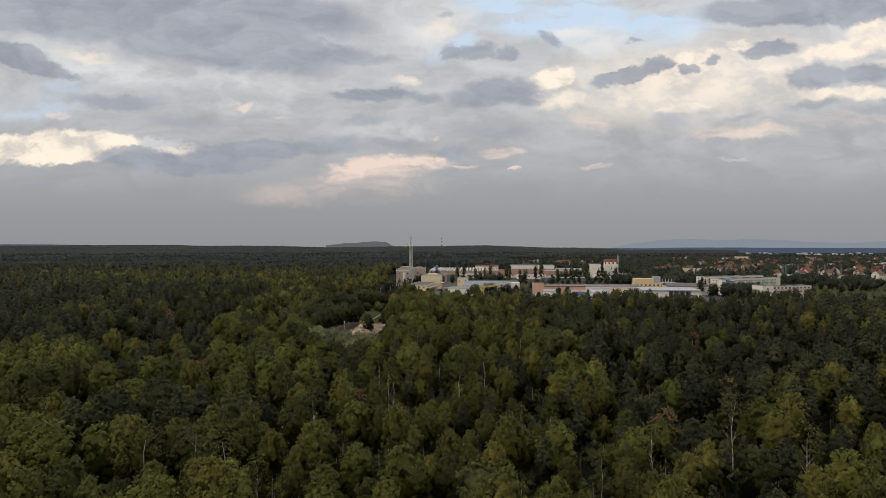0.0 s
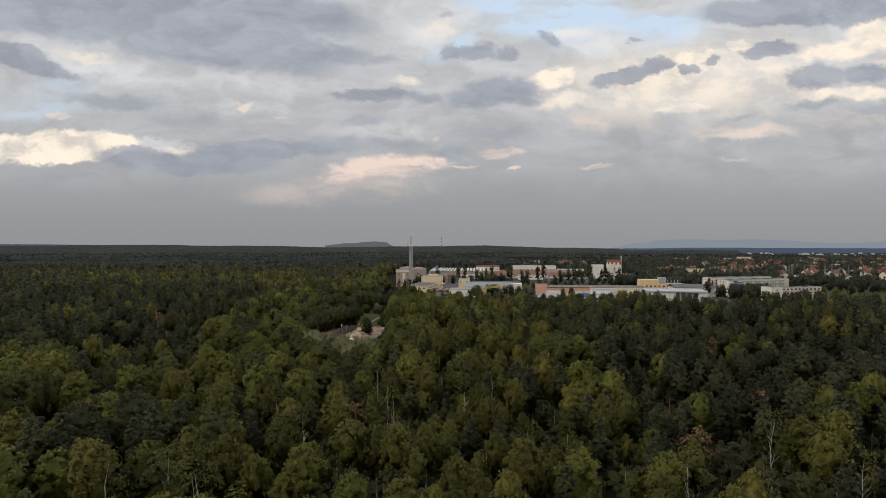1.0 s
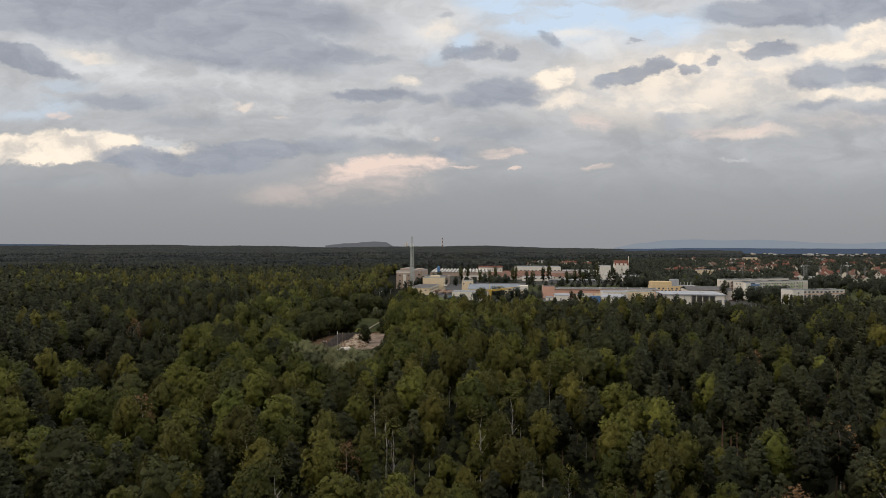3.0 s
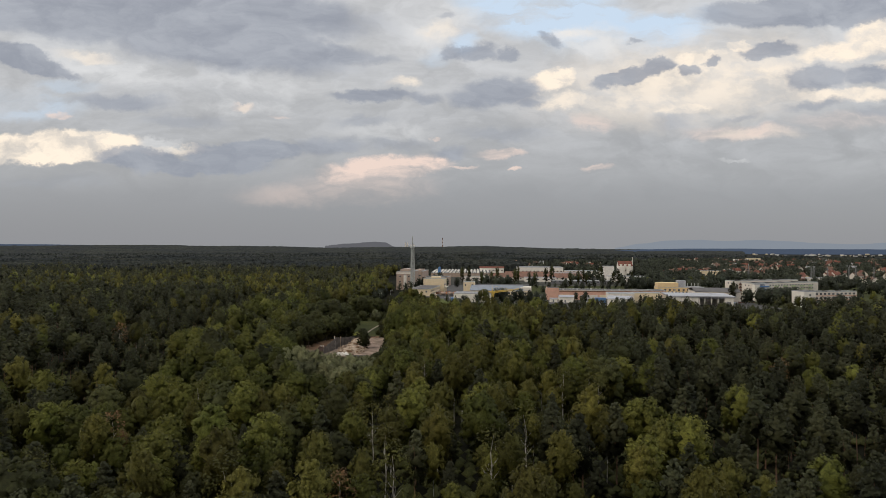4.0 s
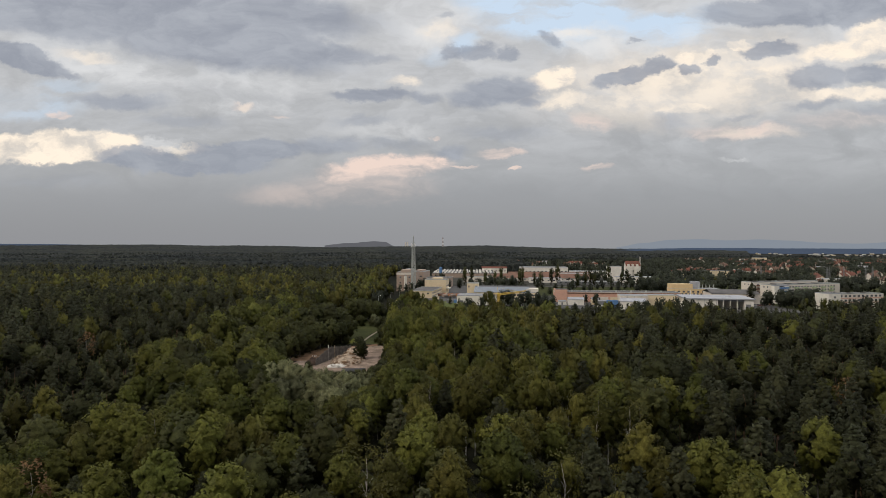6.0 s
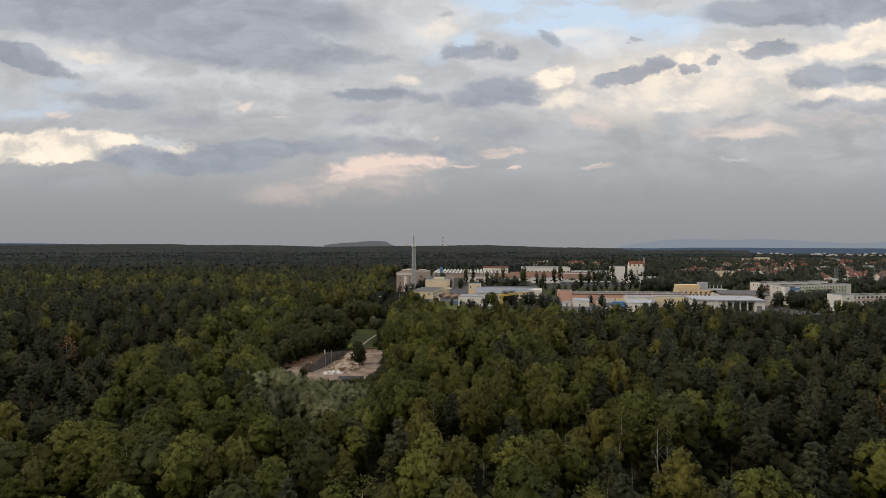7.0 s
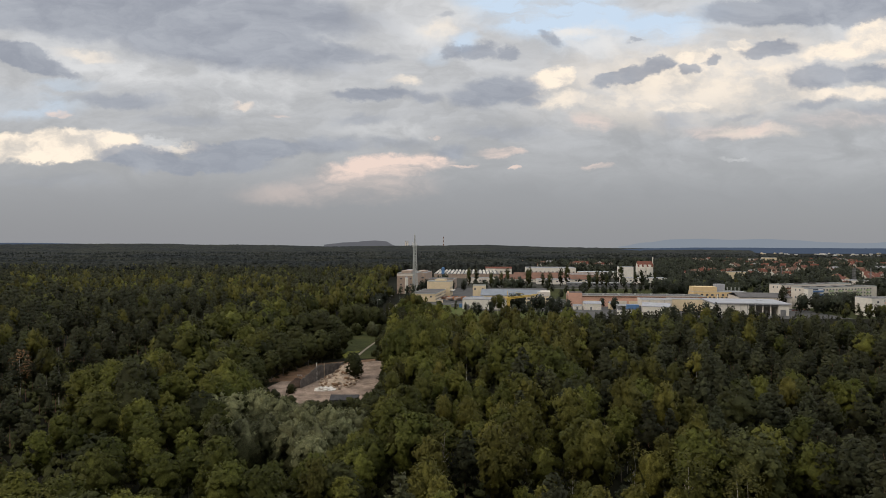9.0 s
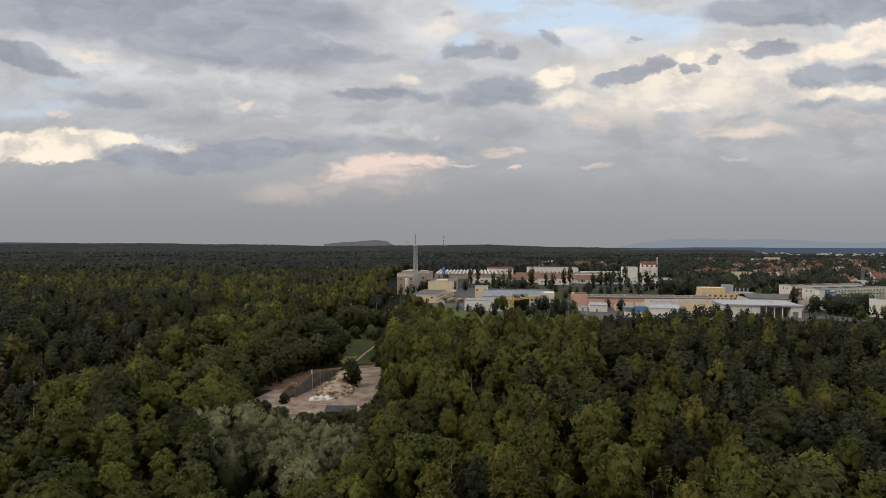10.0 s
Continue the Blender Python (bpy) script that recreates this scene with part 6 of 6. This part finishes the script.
def town_trees():
    """Trees between the houses, too many to tell apart."""
    rng = np.random.default_rng(33)
    x, y = jittered(10.5, -40, 1500, 600, 1880, rng)
    keep = inside(x, y, [(232, 640), (340, 620), (420, 560), (1500, 900), (1500, 1880), (430, 1880), (330, 1250), (250, 1090), (240, 800), (190, 720), (190, 690)]) & (x < 0.82 * y)
    keep &= (wave(x, y, 45, 4) > -0.5) & ~((x > 300) & (x < 420) & (y < 690))
    rows = inside(x, y, [(-30, 740), (-28, 830), (240, 860), (240, 740)]) & (wave(x, y, 20, 6) > 0.45)
    keep |= rows | (inside(x, y, [(130, 1130), (150, 1620), (430, 1640), (330, 1250), (250, 1095)]) & (wave(x, y, 30, 11) > -0.15)) | (inside(x, y, [(190, 880), (330, 880), (330, 1090), (190, 1090)]) & (wave(x, y, 25, 2) > 0.0))
    for fx, fy, rot, w, d in FOOTPRINTS:
        c, s = math.cos(radians(rot)), math.sin(radians(rot))
        a, b = (x - fx) * c + (y - fy) * s, -(x - fx) * s + (y - fy) * c
        keep &= ~((a > -3.5) & (a < w + 3.5) & (b > -4) & (b < d + 3.5))
    verts, faces, facing, trees, base = {}, {}, {}, {}, {}
    stock = {k: [crown_of(k, np.random.default_rng(80 + s), 16, 0.9, 13.0, 0.2, 1) for s in range(5)] for k in ("broad", "oak", "pine")}
    for i in np.flatnonzero(keep):
        k = ("broad", "oak", "oak", "oak", "pine", "pine", "pine")[int(rng.integers(0, 7))]
        v, f, n = stock[k][i % 5]
        q = rng.uniform(0.5, 1.15)
        facing.setdefault(k, []).append(n)
        trees.setdefault(k, []).append(np.full(len(v), rng.uniform()))
        verts.setdefault(k, []).append(v * q + np.array([x[i], y[i], 0]))
        faces.setdefault(k, []).append(f + base.get(k, 0))
        base[k] = base.get(k, 0) + len(v)
    for k, leaf in (("broad", GARDEN), ("oak", GARDEN), ("pine", GARDEN)):
        tagged(new("town_" + k.replace("broad", "aspen") + "_trees", mesh_of("trees", np.concatenate(verts[k]), np.concatenate(faces[k]), [leaf], smooth=True, normals=np.concatenate(facing[k]), trees=np.concatenate(trees[k]))),
               "many garden trees between the houses, haze tinted into their dark green", "trees", kind="stuff")


town_trees()

# -- single trees among the halls
rng = random.Random(9)
for kind, x, y, h in (
        [("slim", 10 + 0.2 * k, 615 + k, 7) for k in range(1)]
        + [("slim", -6 + 17 * k + 7 * (k % 2), 800 + 14 * (k % 3), 17 + 3 * (k % 3)) for k in range(14)]
        + [("garden", -36 + 9 * k, 745 + 6 * (k % 2), 12) for k in range(5)] + [("garden", 26 + 34 * k, 735 + 12 * (k % 3), 11) for k in range(6)] + [("garden", 62 + 40 * k, 780 + 12 * (k % 2), 12) for k in range(4)] + [("garden", 30 + 21 * k, 672 + 10 * (k % 3), 9) for k in range(10)]
        + [("garden", 196 + 11 * (k % 6), 690 + 22 * (k // 6) + 5 * (k % 2), 14) for k in range(18)] + [("broad", 205 + 15 * k, 745, 13) for k in range(6)]
        + [("garden", 236, 556, 13), ("garden", 240, 560, 14.5), ("garden", 247, 561, 14), ("garden", 253, 567, 14), ("garden", 259, 563, 14.5), ("garden", 265, 569, 14), ("garden", 271, 565, 13), ("pine", 241, 586, 16), ("pine", 237, 584, 14), ("pine", 244, 590, 15), ("broad", 248, 505, 11), ("broad", 254, 503, 11.5), ("broad", 260, 507, 11), ("garden", 272, 518, 9), ("garden", 280, 522, 9.5), ("garden", 289, 526, 9), ("garden", 298, 530, 9.5), ("garden", 307, 533, 9), ("garden", 265, 515, 9.5), ("garden", 284, 580, 13), ("garden", 292, 586, 13), ("pine", 233, 574, 14), ("pine", 238, 578, 12), ("garden", 243, 548, 12), ("garden", 249, 553, 13), ("garden", 256, 549, 13), ("garden", 262, 556, 14), ("garden", 267, 561, 13), ("broad", 254, 538, 9), ("garden", 276, 570, 13), ("garden", 300, 535, 11), ("garden", 312, 532, 12), ("broad", 326, 540, 12)]
        + [("birch", -32, 527, 13), ("birch", -27, 527, 15), ("broad", -22, 528, 13), ("birch", -30, 533, 14), ("broad", -25, 533, 14), ("broad", -36, 530, 11), ("pine", 0, 536, 9), ("pine", 6, 540, 8), ("garden", 10, 545, 8), ("birch", 26, 545, 13), ("broad", 30, 543, 12), ("birch", 23, 548, 11), ("garden", 38, 562, 14), ("garden", 43, 560, 12), ("garden", 53, 548, 12), ("garden", 58, 552, 13), ("garden", 63, 547, 12), ("garden", 68, 552, 12), ("garden", 73, 548, 11), ("garden", 48, 545, 10)] + [("garden", 8 + 7 * k, 520 + 6 * (k % 3), 8 + k % 3) for k in range(10)] + [("garden", -48 + 6 * k, 690 + 5 * (k % 2), 9 + k % 3) for k in range(4)] + [("garden", -30 + 5 * k, 722 + 4 * (k % 2), 13) for k in range(4)]
        + [("garden", 22 + 9.5 * k, 722 + 9 * (k % 3), 8) for k in range(21)] + [("garden", -22 + 11 * (k % 6), 748 + 22 * (k // 6) + 5 * (k % 2), 11) for k in range(12)] + [("slim", 40 + 30 * k + 6 * (k % 2), 760 + 9 * (k % 3), 18 + 2 * (k % 2)) for k in range(6)] + [("broad", -32, 575, 11), ("broad", -27, 570, 12), ("birch", -22, 566, 11), ("garden", -35, 585, 11), ("broad", 25, 560, 11), ("broad", 31, 562, 12), ("garden", 42, 566, 13), ("garden", 47, 570, 14), ("garden", 55, 556, 12), ("garden", 64, 552, 11), ("garden", 72, 560, 9)]
        + [("garden", -56 - 3 * (k % 2), 560 + 12 * k, 11) for k in range(12)] + [("garden", -41 + 1.2 * k, 600 + 9 * k, 8) for k in range(6)]
        + [("garden", 108, 590, 8), ("garden", 114, 570, 9), ("garden", 122, 492, 11), ("garden", 128, 498, 12.5), ("pine", 133, 494, 13), ("garden", 138, 500, 13), ("pine", 143, 496, 13), ("garden", 148, 502, 12), ("pine", 152, 500, 14), ("garden", 157, 506, 11), ("garden", 62, 596, 8)]
        + [("garden", 300 + 14 * k, 640 + 10 * (k % 3), 12) for k in range(14)] + [("garden", 370 + 22 * k, 590 + 16 * (k % 3), 13) for k in range(14)]
        + [("garden", 300 + 24 * k, 720 + 14 * (k % 3), 13) for k in range(14)]):
    plant_tree(kind, rng.randrange(4), x + rng.uniform(-1.5, 1.5), y + rng.uniform(-2, 2), h * rng.uniform(0.9, 1.1), rng.uniform(0, 6), 260, 0.5, "trees of the town")


# -- the fence beside the access road
def road_fence():
    ob = thing("fence", pose(0, 0, 0.07), "pale grey concrete slab fence beside the access road", "fence")
    a, b, n = Vector((-47.5, 566, 0)), Vector((-37.5, 626, 0)), 22
    for k in range(n + 1):
        p = a.lerp(b, k / n)
        part("post", box(bmesh.new(), p.x - 0.12, p.y - 0.12, 0, p.x + 0.12, p.y + 0.12, 2.2), OFFWHITE, ob)
        if k < n:
            q = a.lerp(b, (k + 1) / n)
            bm, run = bmesh.new(), q - p
            box(bm, 0.14, -0.05, 0.05, run.length - 0.14, 0.05, 2.0)
            slab_piece = part("slab", bm, OFFWHITE, ob)
            slab_piece.matrix_basis = pose(p.x, p.y, 0, 0, 0, math.degrees(math.atan2(run.y, run.x)))


road_fence()


# -- lamps, pylons, the far chimney
def street_lamp(x, y, h=9):
    ob = thing("street_lamp", pose(x, y, 0.05), "grey steel street lamp beside the road", "street lamp", "street lamps")
    part("pole", bar(bmesh.new(), (0, 0, 0), (0, 0, h), 0.12, 0.07, 6), STEEL, ob)
    part("arm", bar(bmesh.new(), (0, 0, h), (1.4, 0, h + 0.3), 0.06, 0.05, 5), STEEL, ob)
    part("lamp_head", box(bmesh.new(), 1.2, -0.18, h + 0.18, 2.0, 0.18, h + 0.4), WHITE, ob)
    return ob


lamp = street_lamp(-54, 548)
for x, y in ((-48, 580), (-43, 612), (-37, 645), (-34, 675), (62, 600), (75, 650), (66, 570), (286, 556), (300, 572), (240, 600)):
    copy_thing(lamp, pose(x, y, 0.05))


def pylon(x, y, h):
    ob = thing("pylon", pose(x, y, 0.05), "grey steel lattice pylon of the substation", "pylon", "pylons")
    lattice(ob, "bracing", (0, 0, 0), (0, 0, h), 1.3, 0.25, 9, 0.09, GREYBOX)
    for z in (h * 0.72, h * 0.86):
        part("crossarm", bar(bmesh.new(), (-3.5, 0, z), (3.5, 0, z), 0.1, 0.1, 5), GREYBOX, ob)
    return ob


first = pylon(430, 800, 22)
for x, y in ((440, 812), (449, 800), (478, 806), (492, 815), (505, 802), (380, 850)):
    copy_thing(first, pose(x, y, 0.05))

chimney = thing("striped_chimney", pose(-8, 4400, float(rise(np.float64(-8.0), np.float64(4400.0))) - 22), "far tall chimney banded red and white", "chimney")
for k in range(8):
    part("band", bar(bmesh.new(), (0, 0, 12 * k + 2), (0, 0, 12 * k + 14), 3.6 - 0.15 * k, 3.45 - 0.15 * k, 12), (WHITE, REDROOF)[k % 2], chimney)
for x in (-265, -252):
    c = thing("cooling_tower", pose(x, 4450, float(rise(np.float64(x), np.float64(4450.0)))), "far pale concrete cooling tower on the horizon", "tower", "far towers")
    part("shell", bar(bmesh.new(), (0, 0, 0), (0, 0, 46), 5, 4.4, 14), OFFWHITE, c)
